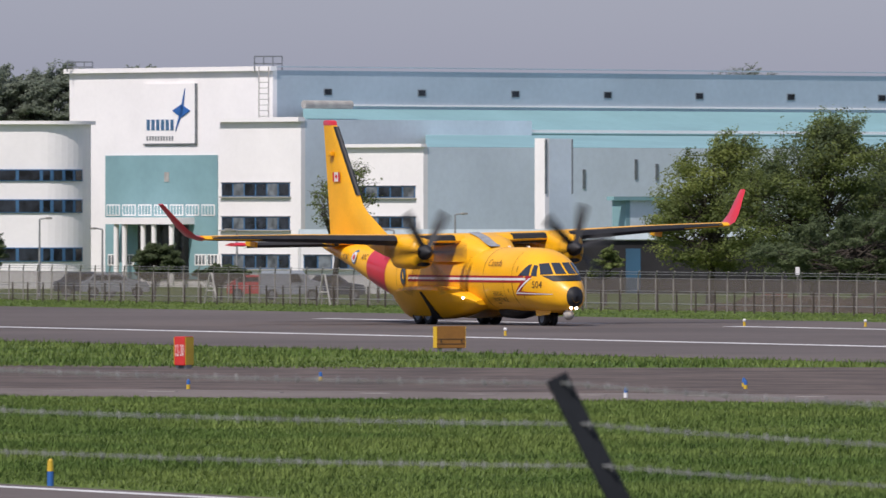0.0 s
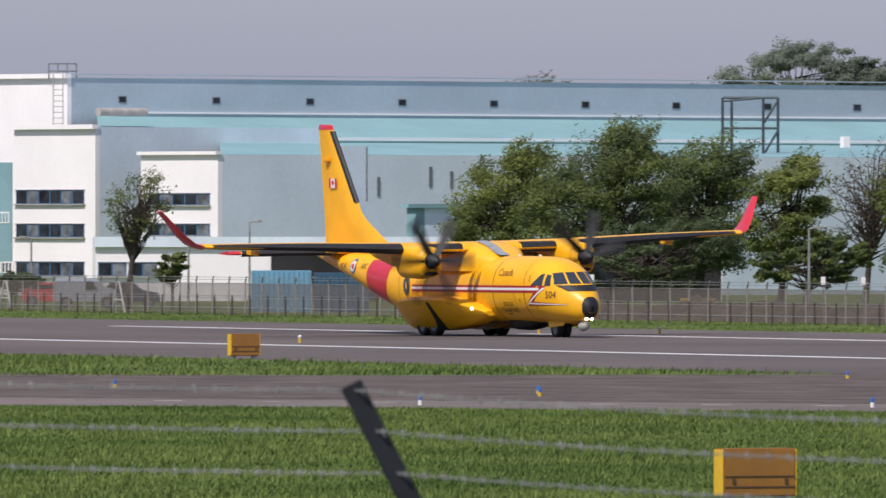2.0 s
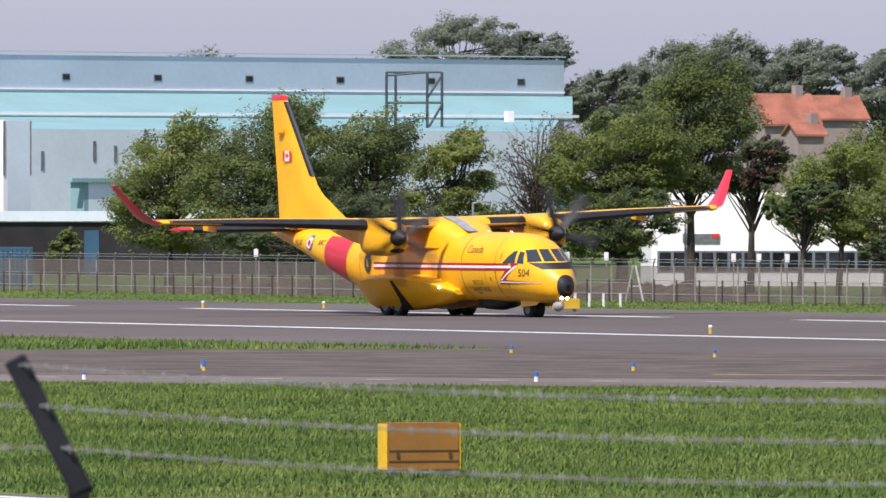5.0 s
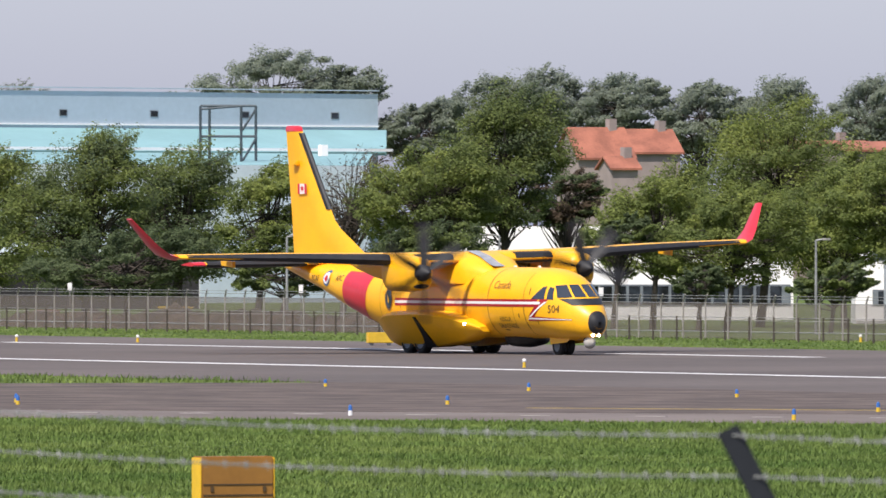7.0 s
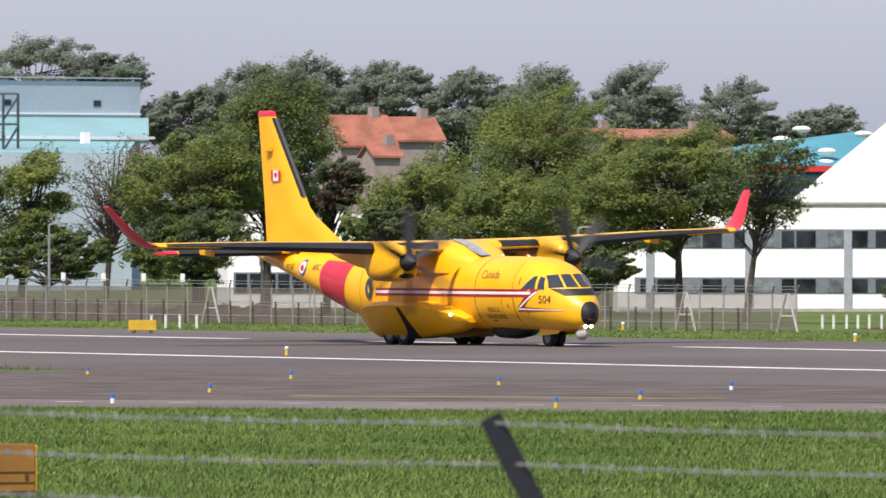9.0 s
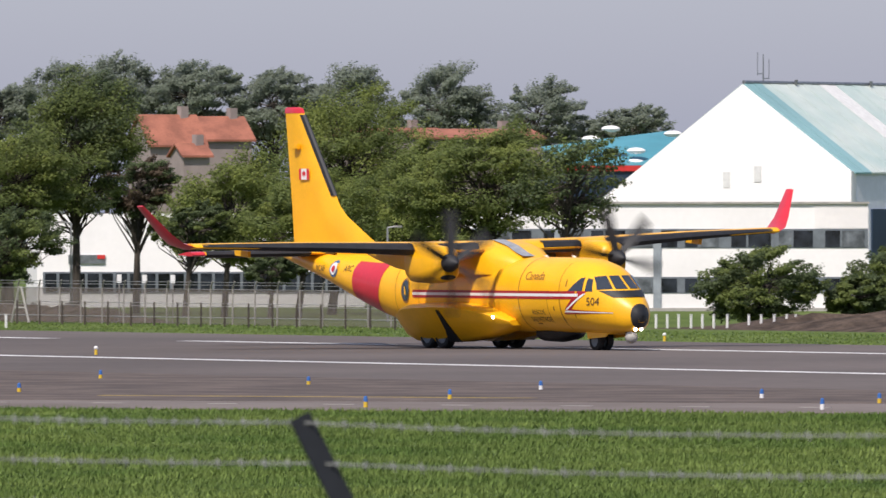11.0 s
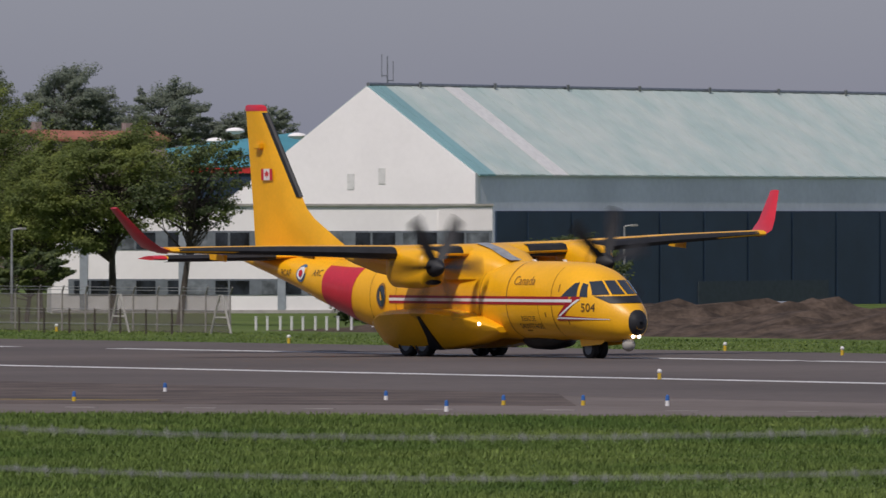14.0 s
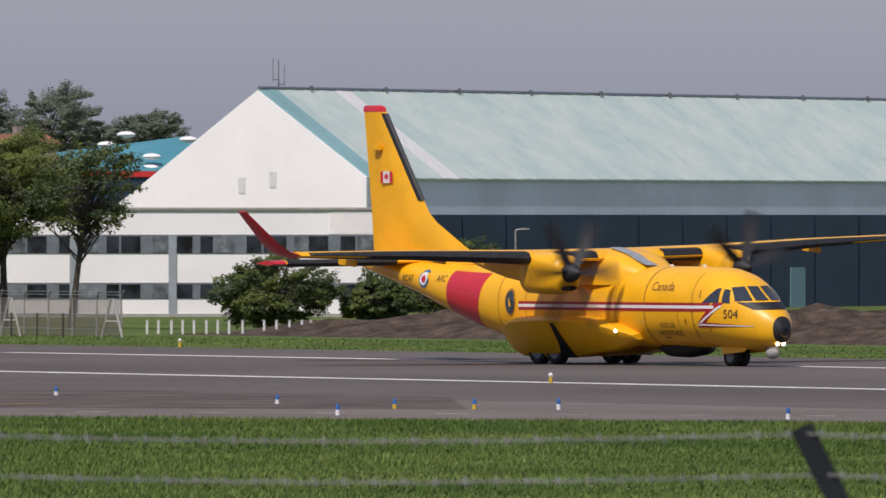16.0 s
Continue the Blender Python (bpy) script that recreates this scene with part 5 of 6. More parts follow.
def build_trees():
    A, B, C, Dk, Fr = M["leaf_a"], M["leaf_b"], M["leaf_c"], M["leaf_d"], M["leaf_hazed"]
    big = "broad green leafy tree standing behind the fence"
    # clump before the factory
    tree(215, 640, 90, 330, -200, 70, [C, A], big, 1, 13000, 44)
    tree(400, 630, 230, 545, -222, 75, [A, B, A], big, 2, 17000, 54, 0.34)
    tree(555, 645, 430, 690, -222, 80, [B, A], "dark green leafy tree behind the fence", 3, 15000, 48, 0.34)
    tree(700, 620, 628, 800, -182, 45, [C, A], "light green leafy tree behind the fence", 4, 9000, 36, 0.22, 0.15)
    tree(470, 600, 270, 640, -60, 85, [B], "dark undergrowth below the trees", 5, 12000, 46, 0.2)
    tree(735, 590, 655, 870, -25, 70, [A, B], "small green tree behind the fence", 6, 8000, 30, 0.2)
    # bare grey tree
    tree(850, 660, 770, 960, -195, 10, [Dk], "half bare grey-brown tree with few leaves", 7, 800, 60, 0.22, 0.3, leaf=0.09)
    # big dark tree and its neighbours
    tree(1020, 640, 855, 1150, -215, 0, [A, C, A], big, 8, 16000, 50, 0.34)
    tree(1140, 650, 990, 1262, -306, -40, [A, B, A], "tall green leafy tree behind the fence", 9, 19000, 60, 0.28)
    tree(1245, 660, 1165, 1320, -160, -50, [Dk, B], "copper brown leafed tree behind the fence", 10, 8000, 34, 0.24, 0.1)
    tree(1010, 600, 880, 1130, -70, 70, [B, A], "dark green shrubby tree", 11, 9000, 36, 0.2)
    tree(1400, 630, 1275, 1530, -165, 40, [C, A], big, 12, 13000, 46, 0.2, 0.05)
    tree(1590, 650, 1420, 1790, -288, 40, [A, C, A], "tall spreading green tree behind the fence", 13, 24000, 66, 0.28)
    tree(1530, 610, 1380, 1700, -130, 60, [A, C], big, 14, 13000, 46, 0.2, 0.05)
    tree(1740, 640, 1600, 1850, -190, 50, [C, A], big, 15, 13000, 46, 0.2, 0.05)
    tree(1870, 600, 1690, 2010, -222, 10, [A, C, A], big, 16, 18000, 54, 0.24)
    tree(1985, 595, 1900, 2120, -198, -20, [A, B], "thin sparsely leafed tree", 17, 5000, 40, 0.2, 0.35, leaf=0.1)
    tree(1330, 610, 1260, 1420, -75, 5, [B, A], "small dark green leafy tree", 27, 6000, 28, 0.18, 0.1)
    tree(1715, 585, 1640, 1800, 5, 85, [B, A], "dark undergrowth below the tall trees", 28, 6000, 30, 0.15)
    tree(1480, 600, 1430, 1540, 10, 75, [B], "dark undergrowth below the tall trees", 47, 4000, 24, 0.15)
    # bare tree before the white blocks, small tree beside it
    tree(-454, 620, -510, -365, -142, -10, [A], "nearly bare tree with thin branches", 18, 900, 50, 0.2, 0.2, leaf=0.085)
    tree(-372, 610, -405, -345, 0, 60, [A], "small green tree behind the fence", 19, 1800, 16, 0.1)
    tree(30, 600, 0, 60, 10, 75, [A], "small green tree behind the fence", 29, 1500, 14, 0.1)
    # bushes
    for b, d, b0, b1, e0, e1, s, m in ((-1070, 640, -1125, -1030, -24, 66, 20, B), (-768, 640, -812, -716, 3, 66, 21, B), (2660, 560, 2500, 2795, -24, 122, 22, A),
                                       (2345, 545, 2228, 2478, -2, 140, 23, A), (2520, 545, 2460, 2600, 50, 132, 24, A), (-650, 620, -700, -600, 40, 70, 25, B)):
        t = tree(b, d, b0, b1, e0, e1, [m, M["leaf_b"]], "rounded dense green leafy bush", s, 11000, 52, 0.08, lean=0.1, leaf=0.08)
        t.name = "bush"
        t["category"] = "bush"
    # woods on the rise behind, in the leaf colour paled for haze
    far = "distant tree rising behind the buildings"
    for b, b0, b1, e0, e1, s, n, g in ((-1060, -1140, -975, -305, -215, 31, 9000, 0), (-960, -1010, -905, -312, -220, 32, 7000, 0), (-1120, -1180, -1060, -290, -210, 30, 6000, 0), (-800, -850, -770, -313, -290, 33, 1500, 0.2),
                                       (250, 190, 325, -316, -275, 34, 500, 0.3), (720, 572, 860, -372, -262, 35, 9000, 0.15), (860, 780, 925, -340, -265, 36, 5000, 0.2),
                                       (985, 920, 1040, -275, -215, 37, 5000, 0.1), (1080, 1020, 1150, -325, -230, 38, 5500, 0.25), (1190, 1130, 1260, -338, -240, 39, 5500, 0.25),
                                       (1320, 1240, 1420, -325, -236, 40, 7500, 0.05), (1480, 1400, 1560, -308, -220, 41, 7000, 0.05), (1610, 1560, 1670, -322, -230, 42, 4500, 0.25),
                                       (1760, 1690, 1850, -318, -200, 43, 7000, 0.1), (1920, 1850, 2035, -290, -205, 44, 6500, 0.15), (2120, 2060, 2175, -250, -205, 45, 3000, 0.1), (2050, 2000, 2100, -225, -195, 46, 2500, 0.1)):
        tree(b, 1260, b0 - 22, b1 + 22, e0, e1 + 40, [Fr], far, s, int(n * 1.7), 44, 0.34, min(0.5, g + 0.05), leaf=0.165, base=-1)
    # low hedge line that closes the far ground, its leaves paled for haze too
    rnd = np.random.RandomState(77)
    for name, d, z, k in (("far_woods", 1420, 4.2, 26000),):
        H = thing(name, None, "dark line of distant hedges and woods", "woods", kind="stuff")
        b = rnd.uniform(-1500, 3900, k)
        h = z + 1.4 * np.sin(b * 0.013) + 0.9 * np.sin(b * 0.05 + 1)
        aa = BASE - b / STEP
        dd = d + rnd.uniform(-6, 6, k)
        pts = np.stack((dd * np.cos(aa), dd * np.sin(aa), -1.5 + (h + 1.5) * rnd.uniform(0, 1, k) ** 0.7), 1)
        leaf_mesh("foliage", pts, np.tile((0, 0, 0.8), (k, 1)), 0.8, M["leaf_hazed"], H, rnd)


build_trees()

# ---- fences ----


def chain_link():
    m = bpy.data.materials.new("chain_link")
    m.use_nodes = True
    n, l = m.node_tree.nodes, m.node_tree.links
    b = n["Principled BSDF"]
    b.inputs["Base Color"].default_value = (0.15, 0.125, 0.11, 1)
    b.inputs["Roughness"].default_value = 0.6
    tr = n.new("ShaderNodeBsdfTransparent")
    mx = n.new("ShaderNodeMixShader")
    no = n.new("ShaderNodeTexNoise")
    no.inputs["Scale"].default_value = 0.6
    mr = n.new("ShaderNodeMapRange")
    mr.inputs["To Min"].default_value, mr.inputs["To Max"].default_value = 0.28, 0.5
    l.new(no.outputs["Fac"], mr.inputs["Value"])
    l.new(mr.outputs["Result"], mx.inputs[0])
    l.new(tr.outputs[0], mx.inputs[1])
    l.new(b.outputs[0], mx.inputs[2])
    l.new(mx.outputs[0], n["Material Output"].inputs["Surface"])
    return m


def build_far_fence():
    F = thing("perimeter_fence", None, "grey chain-link fence with cranked concrete posts", "fence")
    bm = bmesh.new()
    add_cyl(bm, (0, 0, -0.2), (0, 0, 1.55), 0.045, 0.038, 6)
    add_cyl(bm, (0, 0, 1.55), (0.32, -0.1, 1.85), 0.04, 0.03, 6)
    me = obj("post", bm, M["fence_post"], F)
    me.location = (-640, 252, 0)
    i = 1
    x = -638.2
    while x < -388:
        o = new("post", me.data)
        o.parent = F
        o.location = (x, 252, 0)
        x += 1.8
        i += 1
    for z in (0.3, 0.9, 1.5, 1.68, 1.8):
        bm = bmesh.new()
        y = 252 - (0.05 if z > 1.55 else 0)
        add_cyl(bm, (-640, y, z), (-388, y, z), 0.012, seg=5)
        part("line_wire", bm, M["galv"], F)
    bm = bmesh.new()
    add_prism(bm, [(-640, 252.0), (-388, 252.0), (-388, 252.02), (-640, 252.02)], 0, 1.52)
    n = part("mesh_panel", bm, chain_link(), F, "fine chain-link mesh")
    # lower inner fence of plain stakes
    G = thing("stake_fence", None, "low fence of dark wooden stakes and wire", "fence")
    bm = bmesh.new()
    add_cyl(bm, (0, 0, -0.2), (0, 0, 1.0), 0.05, 0.045, 6)
    st = obj("stake", bm, M["bark"], G)
    st.location = (-640, 247.5, 0)
    x = -638
    while x < -385:
        o = new("stake", st.data)
        o.parent = G
        o.location = (x, 247.5, 0)
        x += 1.9
    for z in (0.4, 0.85):
        bm = bmesh.new()
        add_cyl(bm, (-640, 247.5, z), (-385, 247.5, z), 0.01, seg=5)
        part("line_wire", bm, M["galv"], G)
    # trestles standing at the fence
    for b in (-668, -468, 1040, 1880, 2060):
        a = BASE - b / STEP
        x = 250 / math.tan(a)
        T = thing("fence_brace", None, "pale A-shaped brace beside the fence", "brace", group="fence braces")
        for s in (-0.75, 0.75):
            bm = bmesh.new()
            add_cyl(bm, (x + s, 250, 0), (x + s * 0.12, 250, 1.55), 0.045, seg=6)
            part("leg", bm, M["concrete"], T)
        bm = bmesh.new()
        add_cyl(bm, (x - 0.42, 250, 0.65), (x + 0.42, 250, 0.65), 0.04, seg=6)
        part("cross_bar", bm, M["concrete"], T)


M["fence_post"] = material("fence_post", (0.26, 0.24, 0.22), 0.8, var=0.12)
build_far_fence()


def build_near_fence():
    tops = []
    arm_r = 0.20
    for b, d, e in ((-1850, 44.5, 175), (-55, 39.5, 243), (1536, 35.5, 308), (3281, 33.0, 317), (5100, 31.0, 330)):
        x, y = polar(b, d)
        z = height(e, d)
        a = BASE - b / STEP
        r = Vector((math.sin(a), -math.cos(a), 0))
        f = Vector((math.cos(a), math.sin(a), 0))
        k = d / STEP
        top = Vector((x, y, z))
        elbow = top + r * (112 * k) - f * 0.12 + Vector((0, 0, -218 * k))
        P = thing("fence_post", None, "dark weathered cranked steel fence post with barbed wire", "fence post", group="near fence posts")
        bm = bmesh.new()
        w = 20 * k

        def bar(p, q, name):
            bm = bmesh.new()
            dv = (q - p).normalized()
            s = dv.cross(f).normalized()
            t = dv.cross(s).normalized()
            ring = [(-1, -0.85), (-0.85, -1), (0.85, -1), (1, -0.85), (1, 0.85), (0.85, 1), (-0.85, 1), (-1, 0.85)]
            add_loft(bm, [[c + s * (u * w) + t * (v * w) for u, v in ring] for c in (p, q)])
            part(name, bm, M["post"], P)
        bar(top, elbow + (elbow - top).normalized() * 0.03, "cranked_arm")
        bar(elbow, Vector((elbow.x, elbow.y, -0.3)), "upright")
        tops.append((top, elbow))
    rnd = random.Random(5)
    for fr in (0.03, 0.36, 0.70):
        Wn = thing("barbed_wire", None, "twisted galvanised barbed wire strand", "barbed wire", group="barbed wires")
        pts = [t.lerp(e, fr) - Vector(polar(700, 0.03)).to_3d() for t, e in tops]
        strand, barbs = bmesh.new(), bmesh.new()
        for p, q in zip(pts, pts[1:]):
            n = 60
            path = []
            for i in range(n + 1):
                u = i / n
                path.append(p.lerp(q, u) + Vector((0, 0, -0.03 * 4 * u * (1 - u) + rnd.uniform(-0.0015, 0.0015))))
            for s in (0, 1):
                for i in range(n):
                    o0 = Vector((0, 0, 0.0028 * math.cos(i * 1.6 + s * math.pi)))
                    o1 = Vector((0, 0, 0.0028 * math.cos((i + 1) * 1.6 + s * math.pi)))
                    add_cyl(strand, path[i] + o0, path[i + 1] + o1, 0.0021, seg=5, caps=False)
            ln = (q - p).length
            k = int(ln / 0.115)
            d = (q - p).normalized()
            for i in range(k):
                c = p.lerp(q, (i + 0.5) / k)
                c.z = c.z - 0.03 * 4 * ((i + 0.5) / k) * (1 - (i + 0.5) / k)
                for s in (-1, 1):
                    v = Vector((rnd.uniform(-0.4, 0.4), rnd.uniform(-0.4, 0.4), s)).normalized()
                    add_cyl(barbs, c - v * 0.013 + d * 0.004 * s, c + v * 0.013 - d * 0.004 * s, 0.002, seg=4)
                add_cyl(barbs, c - d * 0.008, c + d * 0.008, 0.0055, seg=6)
        part("strand", strand, M["wire"], Wn)
        tagged(part("barb", barbs, M["wire"], Wn, "short wire barbs"), kind="stuff")


build_near_fence()

# ---- airfield signs and markers ----


def on_ground(b, e):
    d = STEP * EYE / (e - LEVEL)
    return Vector((*polar(b, d), 0)), d


def sign_box(b, e, wide, tall, deep, turn, face, sidem, label, text="", text_mat=None, back=None):
    p, d = on_ground(b, e)
    S = thing("airfield_sign", Matrix.Translation(p) @ Matrix.Rotation(BASE - b / STEP - math.pi / 2 + radians(turn), 4, "Z"), label, "sign")
    bm = bmesh.new()
    add_box(bm, (0, 0, 0.12 + tall / 2), (wide, deep, tall), None, 0.025)
    part("cabinet", bm, face, S)
    for s in (-1, 1):
        bm = bmesh.new()
        add_box(bm, (s * (wide / 2 + 0.006), 0, 0.12 + tall / 2), (0.02, deep * 0.94, tall * 0.96), None, 0.006)
        part("end_panel", bm, sidem, S)
        bm = bmesh.new()
        add_box(bm, (s * wide * 0.35, 0, 0.05), (0.1, deep * 0.6, 0.18))
        part("foot", bm, M["steel"], S)
    if text:
        vs, fs = letters(text, tall * 0.5)
        raw("lettering", [(u * 0.36, -deep / 2 - 0.012, 0.12 + tall / 2 + v * 1.15) for u, v in vs], fs, text_mat, S)
    if back:
        for k in range(2):
            bm = bmesh.new()
            add_box(bm, (0, -deep / 2 - 0.004, 0.12 + tall * (0.2 + 0.22 * k)), (wide * 0.96, 0.012, 0.025))
            part("seam", bm, M["ink"], S)
        for s in (-0.36, 0.36):
            bm = bmesh.new()
            add_box(bm, (s * wide, -deep / 2 - 0.01, 0.12 + tall * 0.33), (0.05, 0.02, 0.09))
            part("hinge", bm, M["ink"], S)
    return S


def build_markers():
    sign_box(-246, 195, 1.02, 0.74, 0.34, 22, M["sign_brown"], M["sign_yellow"], "yellow airfield sign box with weathered brown back", back=True)
    s = sign_box(-716, 226, 0.42, 0.86, 0.42, -38, M["sign_red"], M["marker_yellow"], "red runway holding sign with white figures", "12-30", M["white_mark"])
    sign_box(659, 450, 1.3, 0.8, 0.42, 22, M["sign_brown"], M["sign_yellow"], "large yellow airfield sign box with weathered brown back", back=True)
    sign_box(919, 157, 1.0, 0.42, 0.4, 15, M["marker_yellow"], M["sign_yellow"], "low yellow marker box on the far grass")
    # taxiway edge markers
    for b, e, hgt, k in ((66, 277, 0.30, 0), (278, 262, 0.28, 1), (822, 230, 0.26, 1), (1182, 238, 0.28, 1), (1038, 262, 0.28, 2), (866, 281, 0.30, 0), (1651, 289, 0.32, 1), (1550, 249, 0.26, 2),
                         (1800, 275, 0.3, 2), (2560, 282, 0.3, 2), (2701, 282, 0.3, 2), (2850, 283, 0.32, 0), (2352, 273, 0.28, 0), (1961, 258, 0.28, 0), (2459, 293, 0.32, 0), (3256, 300, 0.32, 0),
                         (-708, 262, 0.3, 1), (-474, 247, 0.28, 1), (275, 258, 0.28, 2), (-952, 432, 0.46, 3), (-1370, 300, 0.3, 1), (3500, 290, 0.3, 0)):
        p, d = on_ground(b, e)
        T = thing("edge_marker", Matrix.Translation(p), ("white and blue", "blue and yellow", "yellow and blue", "blue and yellow")[k] + " taxiway edge marker post", "marker", group="edge markers")
        r = 0.055 if k < 3 else 0.06
        hgt = hgt * (0.86 if k < 3 else 1)
        bm = bmesh.new()
        add_cyl(bm, (0, 0, 0), (0, 0, hgt * 0.55), r, r * 0.9, 10)
        part("base", bm, (M["white_mark"], M["marker_yellow"], M["marker_yellow"], M["blue_plastic"])[k], T)
        bm = bmesh.new()
        add_cyl(bm, (0, 0, hgt * 0.55), (0, 0, hgt * 0.9), r * 0.95, r * 0.85, 10)
        bmesh.ops.create_uvsphere(bm, u_segments=10, v_segments=6, radius=r * 0.8, matrix=Matrix.Translation((0, 0, hgt * 0.92)))
        part("cap", bm, M["blue_plastic"] if k < 3 else M["marker_yellow"], T)
    # runway edge lights
    for b, e in ((-147, 167), (1174, 196), (2836, 236), (490, 151), (3159, 193), (2180, 171), (1769, 150), (276, 150), (2952, 185)):
        p, d = on_ground(b, e)
        L = thing("runway_light", Matrix.Translation(p), "small pale runway edge light", "runway light", group="runway lights")
        bm = bmesh.new()
        add_cyl(bm, (0, 0, 0), (0, 0, 0.2), 0.06, 0.05, 8)
        part("stem", bm, M["marker_yellow"], L)
        bm = bmesh.new()
        bmesh.ops.create_uvsphere(bm, u_segments=10, v_segments=8, radius=0.07, matrix=Matrix.Translation((0, 0, 0.25)))
        part("lens", bm, M["white_mark"], L)
    # short white posts before the fence
    xs = [2122, 2142, 2165, 2185, 2205, 2227, 2247, 2267, 2291, 2329, 2351, 2374, 2396, 2412, 935, 960, 985, 1015]
    for b in xs:
        p, d = on_ground(b, 148)
        bm = bmesh.new()
        add_box(bm, (p.x, p.y, 0.27), (0.09, 0.09, 0.56), None, 0.02)
        add_box(bm, (p.x, p.y, 0.565), (0.11, 0.11, 0.03), None, 0.01)
        tagged(obj("marker_post", bm, M["white_mark"]), "short white painted post on the grass", "post", group="white posts")
    # notice plates on stakes behind the fence
    for b in (370, 779, 850, 921, 990, 1215, 1260, 1310):
        a = BASE - b / STEP
        x = 253.5 / math.tan(a)
        N = thing("notice", Matrix.Translation((x, 253.5, 0)) @ Matrix.Rotation(BASE - b / STEP - math.pi / 2, 4, "Z"), "small white notice plate on a post", "notice", group="notices")
        bm = bmesh.new()
        add_cyl(bm, (0, 0, -0.1), (0, 0, 1.85), 0.03, seg=6)
        part("pole", bm, M["fence_post"], N)
        bm = bmesh.new()
        add_box(bm, (0, -0.04, 1.9), (0.2, 0.03, 0.36), None, 0.01)
        part("plate", bm, M["white_mark"], N)


build_markers()


def street_lamp(b, d, e_top, side_, e_base=None):
    x, y = polar(b, d)
    a = BASE - b / STEP
    r = Vector((math.sin(a), -math.cos(a), 0)) * side_
    z = height(e_top, d)
    z0 = ground_z(y)
    L = thing("street_lamp", None, "slim grey street lamp with a bent arm", "street lamp", group="street lamps")
    bm = bmesh.new()
    add_cyl(bm, (x, y, z0), (x, y, z), 0.08, 0.05, 8)
    part("pole", bm, M["galv"], L)
    bm = bmesh.new()
    p = Vector((x, y, z))
    add_cyl(bm, p, p + r * 0.32 + Vector((0, 0, 0.05)), 0.045, 0.04, 8)
    part("arm", bm, M["galv"], L)
    bm = bmesh.new()
    add_box(bm, p + r * 0.5 + Vector((0, 0, 0.05)), (0.42, 0.28, 0.12), None, 0.03)
    part("lamp_head", bm, M["concrete"], L)


for q in ((754, 540, -36, 1), (2774, 600, -36, 1), (-971, 640, -40, 1), (-860, 640, -22, -1), (-622, 640, -20, -1), (-344, 640, -20, -1), (-236, 640, -48, 1), (1690, 560, -30, 1), (1130, 600, -38, -1)):
    street_lamp(*q)


def car(b, d, length, tall, mat, label, van=False, turn=0):
    x, y = polar(b, d)
    C = thing("van" if van else "car", Matrix.Translation((x, y, ground_z(y))) @ Matrix.Rotation(BASE - b / STEP - math.pi / 2 + radians(turn), 4, "Z"), label, "van" if van else "car")
    k = length / 4.3
    w = 0.86
    if van:
        prof = [(-2.1, 0.35), (-2.12, 1.0), (-2.0, tall), (0.7, tall), (1.25, 1.15), (2.0, 0.95), (2.12, 0.6), (2.1, 0.35)]
    else:
        prof = [(-2.1, 0.35), (-2.12, 0.85), (-1.75, 0.95), (-1.2, tall), (0.3, tall), (1.0, 0.98), (1.95, 0.85), (2.12, 0.6), (2.1, 0.35)]
    bm = bmesh.new()
    rings = []
    for yy, s, dz in ((-w, 0.97, 0), (-w * 0.9, 1, 0.03), (w * 0.9, 1, 0.03), (w, 0.97, 0)):
        rings.append([(px_ * k * s, yy if pz < 1.0 else yy * 0.88, pz + (dz if pz > 0.5 else 0)) for px_, pz in prof])
    add_loft(bm, rings)
    part("body", bm, mat, C, smooth=True)
    for s in (-1, 1):
        bm = bmesh.new()
        xs = ((0.75, 1.02), (-0.1, 1.02), (-0.1, tall - 0.12), (0.4, tall - 0.12)) if van else ((0.85, 0.98), (-1.5, 0.98), (-1.15, tall - 0.08), (0.25, tall - 0.08))
        add_loft(bm, [[(px_ * k, s * (w * o), pz) for px_, pz in xs] for o in (0.8, 0.99)])
        part("side_window", bm, M["glass"], C)
        for xx in (-1.3, 1.35):
            bm = bmesh.new()
            add_cyl(bm, (xx * k, s * (w - 0.16), 0.32), (xx * k, s * (w + 0.02), 0.32), 0.32, seg=16)
            t = part("wheel", bm, M["tyre"], C)
            bm = bmesh.new()
            add_cyl(bm, (xx * k, s * (w + 0.0), 0.32), (xx * k, s * (w + 0.03), 0.32), 0.19, seg=12)
            part("rim", bm, M["steel"], t)


car(-525, 640, 3.6, 1.6, M["car_silver"], "silver panel van parked behind the fence", True)
car(-590, 646, 3.2, 1.35, M["sign_red"], "red hatchback parked behind the fence")
car(-450, 648, 3.6, 1.4, M["car_dark"], "dark blue car parked behind the fence")
car(-885, 655, 4.0, 1.4, M["car_dark"], "dark car parked by the white wing")
car(-838, 650, 4.0, 1.35, M["car_silver"], "silver car parked by the entrance")
car(3055, 560, 4.2, 1.5, M["car_silver"], "silver car parked before the hangar doors")


def crate(b, d, e0, w, t, mat, label):
    x, y = polar(b, d)
    bm = bmesh.new()
    add_box(bm, (x, y, ground_z(y) + t / 2), (w, w * 0.7, t), Matrix.Identity(4), 0.04)
    add_box(bm, (x, y, ground_z(y) + t * 0.98), (w * 1.05, w * 0.75, 0.08), None, 0.02)
    tagged(obj("storage_bin", bm, mat), label, "bin")


crate(557, 560, 0, 1.5, 0.95, M["marker_yellow"], "yellow storage bin beyond the fence")
crate(330, 590, 0, 1.2, 0.7, M["tile"], "rust red bin beyond the fence")

# ---- grass ----


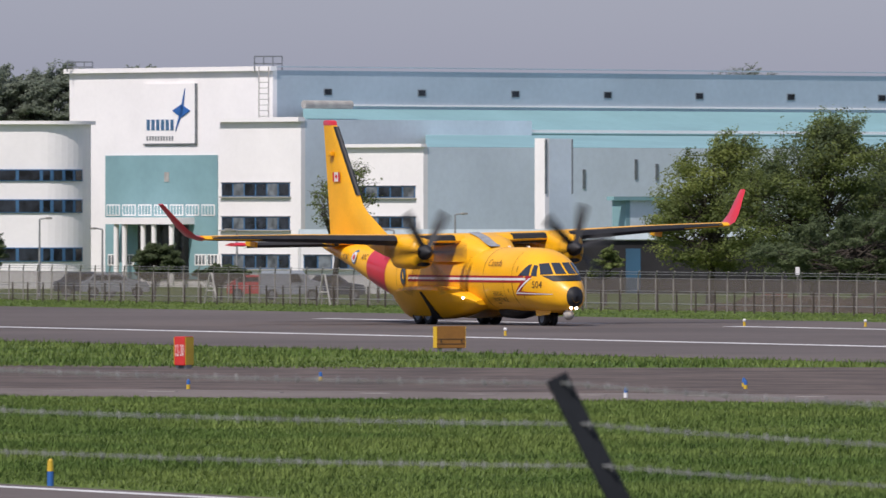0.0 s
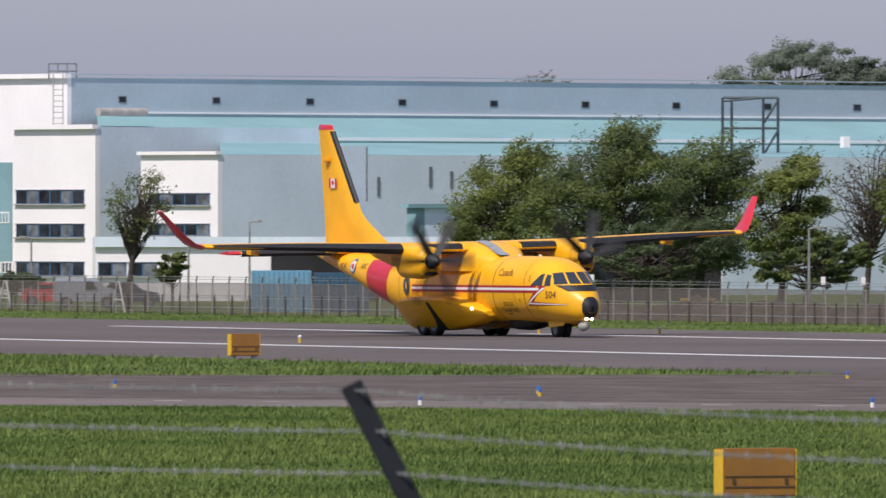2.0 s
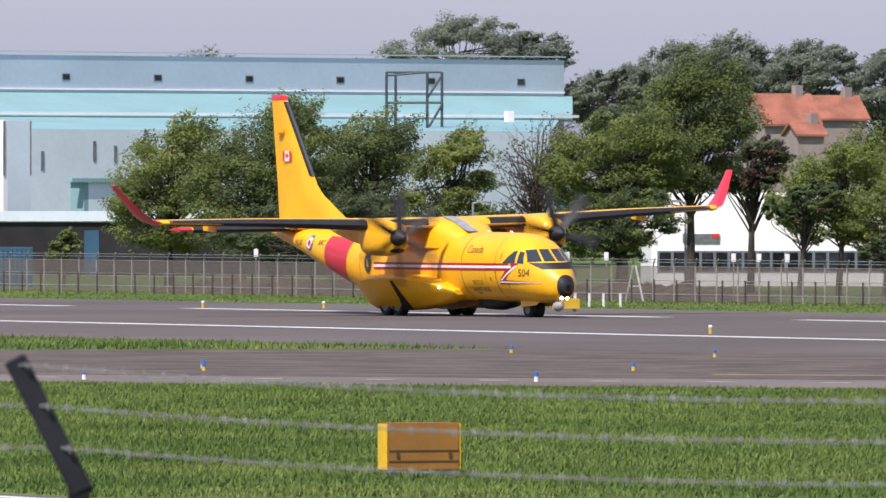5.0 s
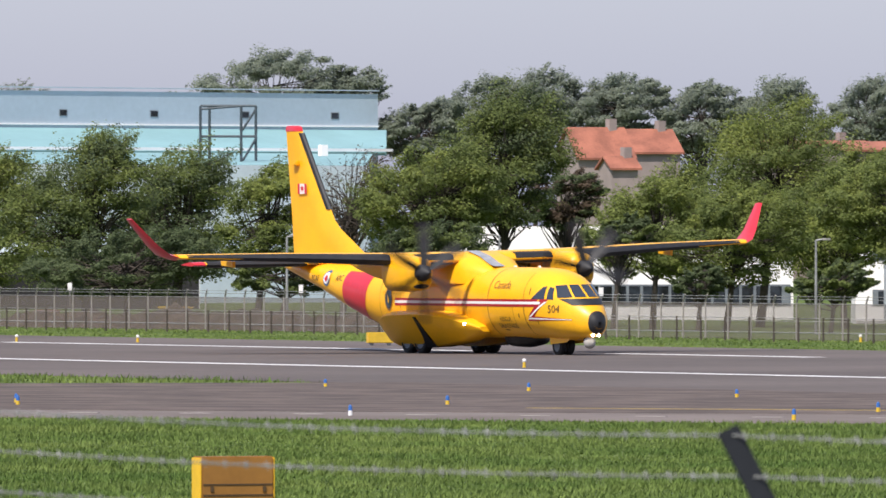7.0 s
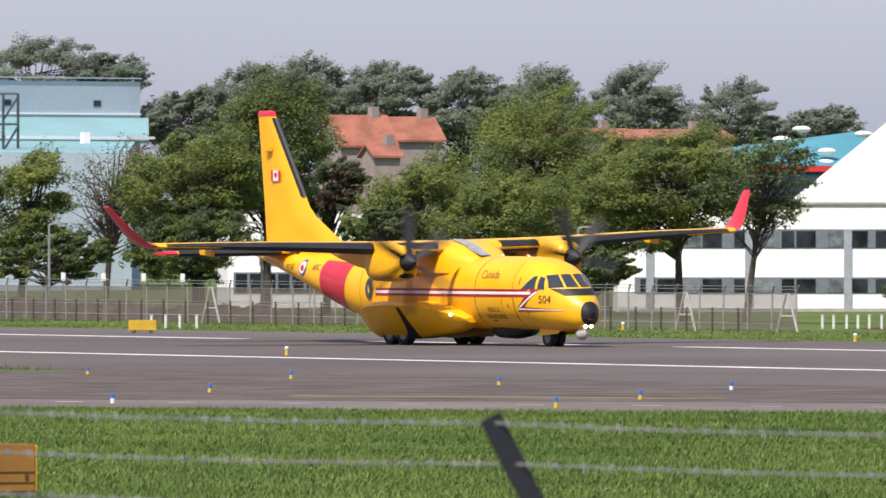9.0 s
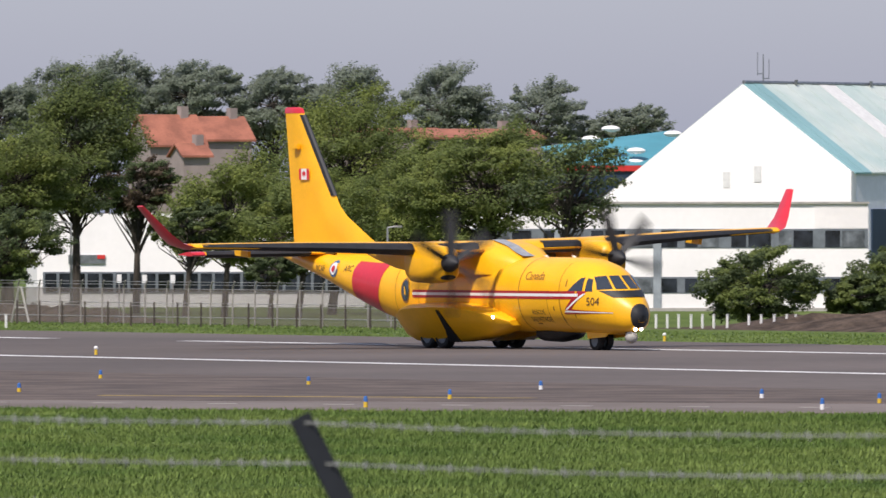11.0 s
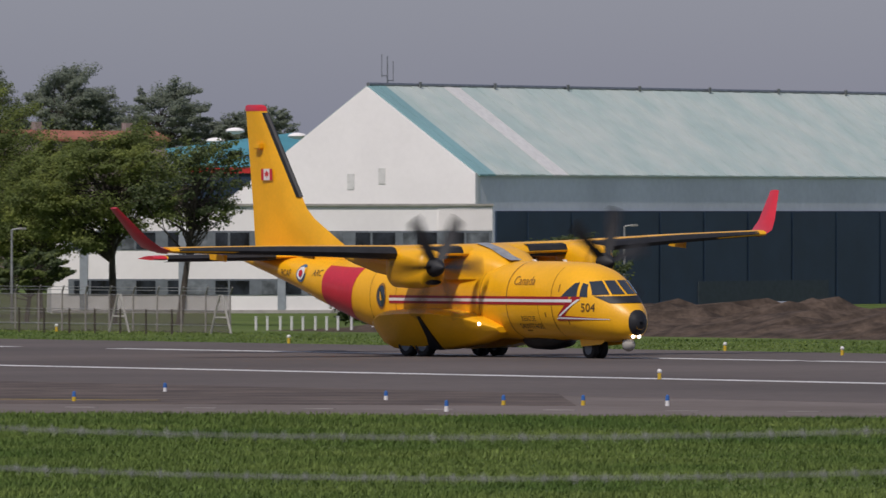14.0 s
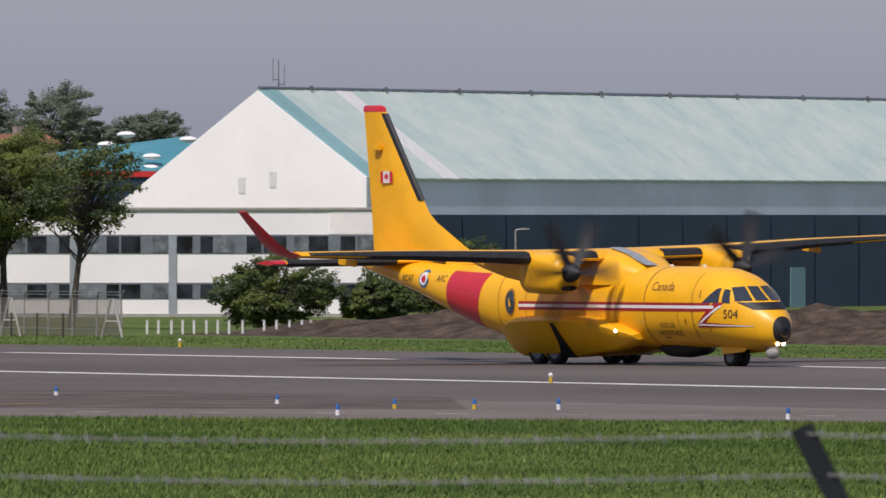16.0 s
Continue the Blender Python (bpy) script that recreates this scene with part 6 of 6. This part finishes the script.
def grass(name, area, count, h0, h1, seed, wide=0.02):
    """Blades over a plan area given by a function of two arrays, which also says what to keep."""
    rnd = np.random.RandomState(seed)
    x, y, keep = area(rnd, count)
    x, y = x[keep], y[keep]
    k = len(x)
    clump = np.array([0.6 + 0.5 * noise.noise((a * 0.35, b * 0.35, 2.0)) + 0.35 * noise.noise((a * 0.07, b * 0.07, 5.0)) for a, b in zip(x, y)])
    h = rnd.uniform(h0, h1, k) * np.clip(clump + 0.35, 0.35, 1.5)
    a = rnd.uniform(0, math.pi, k)
    dx, dy = np.cos(a) * wide, np.sin(a) * wide
    lx, ly = rnd.normal(size=k) * h * 0.35 + h * 0.2, rnd.normal(size=k) * h * 0.35
    co = np.empty((k, 3, 3))
    co[:, 0] = np.stack((x - dx, y - dy, np.zeros(k) - 0.01), 1)
    co[:, 1] = np.stack((x + dx, y + dy, np.zeros(k) - 0.01), 1)
    co[:, 2] = np.stack((x + lx, y + ly, h), 1)
    me = bpy.data.meshes.new(name)
    me.vertices.add(3 * k)
    me.vertices.foreach_set("co", co.reshape(-1))
    me.loops.add(3 * k)
    me.loops.foreach_set("vertex_index", np.arange(3 * k, dtype=np.int32))
    me.polygons.add(k)
    me.polygons.foreach_set("loop_start", np.arange(0, 3 * k, 3, dtype=np.int32))
    me.update(calc_edges=True)
    me.materials.append(M["blade"])
    tagged(new(name, me), "rough green airfield grass with paler tufts", "grass", kind="stuff")


def near_area(rnd, n):
    d = rnd.uniform(180, 305, n) ** 1.0
    b = rnd.uniform(-1250, 3600, n)
    a = BASE - b / STEP
    x, y = d * np.cos(a), d * np.sin(a)
    off = (x - TAXI_C.x) * TAXI_N.x + (y - TAXI_C.y) * TAXI_N.y
    return x, y, (off < -0.2) & (y > 83)


def strip_area(rnd, n):
    x, y = rnd.uniform(-420, -285, n), rnd.uniform(120, 171.5, n)
    off = (x - TAXI_C.x) * TAXI_N.x + (y - TAXI_C.y) * TAXI_N.y
    return x, y, (off > 47.2) & (x < -309 + np.maximum(0, y - 156) * 0.37)


def far_area(rnd, n):
    x, y = rnd.uniform(-640, -290, n), rnd.uniform(233.5, 254, n)
    return x, y, y > 0


grass("grass_near", near_area, 430000, 0.045, 0.12, 1)
grass("grass_strip", strip_area, 60000, 0.08, 0.2, 2, 0.03)
grass("grass_far", far_area, 60000, 0.03, 0.09, 3, 0.035)

# ---- what moves ----
ROLL = [(0.0, -429.06), (0.5, -423.89), (1.0, -419.39), (1.5, -414.90), (2.0, -410.39), (2.5, -406.01),
        (3.0, -401.76), (3.5, -397.78), (3.7, -396.28), (5.8, -379.99), (6.5, -374.55), (7.0, -370.67),
        (7.5, -366.77), (8.0, -362.88), (8.5, -359.0), (9.0, -355.15), (11.5, -336.12), (12.0, -332.34),
        (12.5, -328.66), (13.0, -324.95), (13.5, -321.44), (14.0, -317.92), (14.5, -314.49), (15.0, -311.08),
        (15.5, -307.59), (16.0, -304.08)]


def motions():
    # it edges away from the near side and turns in a little towards the end
    times = [0, 1.5, 3, 7, 9.5, 12.5, 16]
    off = [float(np.interp(t, times, [0, 0, 0, 0, 0.4, 1.6, 1.6])) for t, _ in ROLL]
    yaw = [float(np.interp(t, times, [0, 0.35, 0, -0.3, -0.2, 0.25, 0.8])) for t, _ in ROLL]
    walk(PLANE, [(t, pose(SIZE * (x - 0.82 * o), SIZE * (220.0 + 0.21 * t + 0.57 * o), 0, 0, 0, y)) for (t, x), o, y in zip(ROLL, off, yaw)])
    for k, (R, c) in enumerate(PROPS):
        walk(R, [(i / FPS, pose(*c, -(71 * i + 17 * k + 12) % 360)) for i in range(481)])


motions()
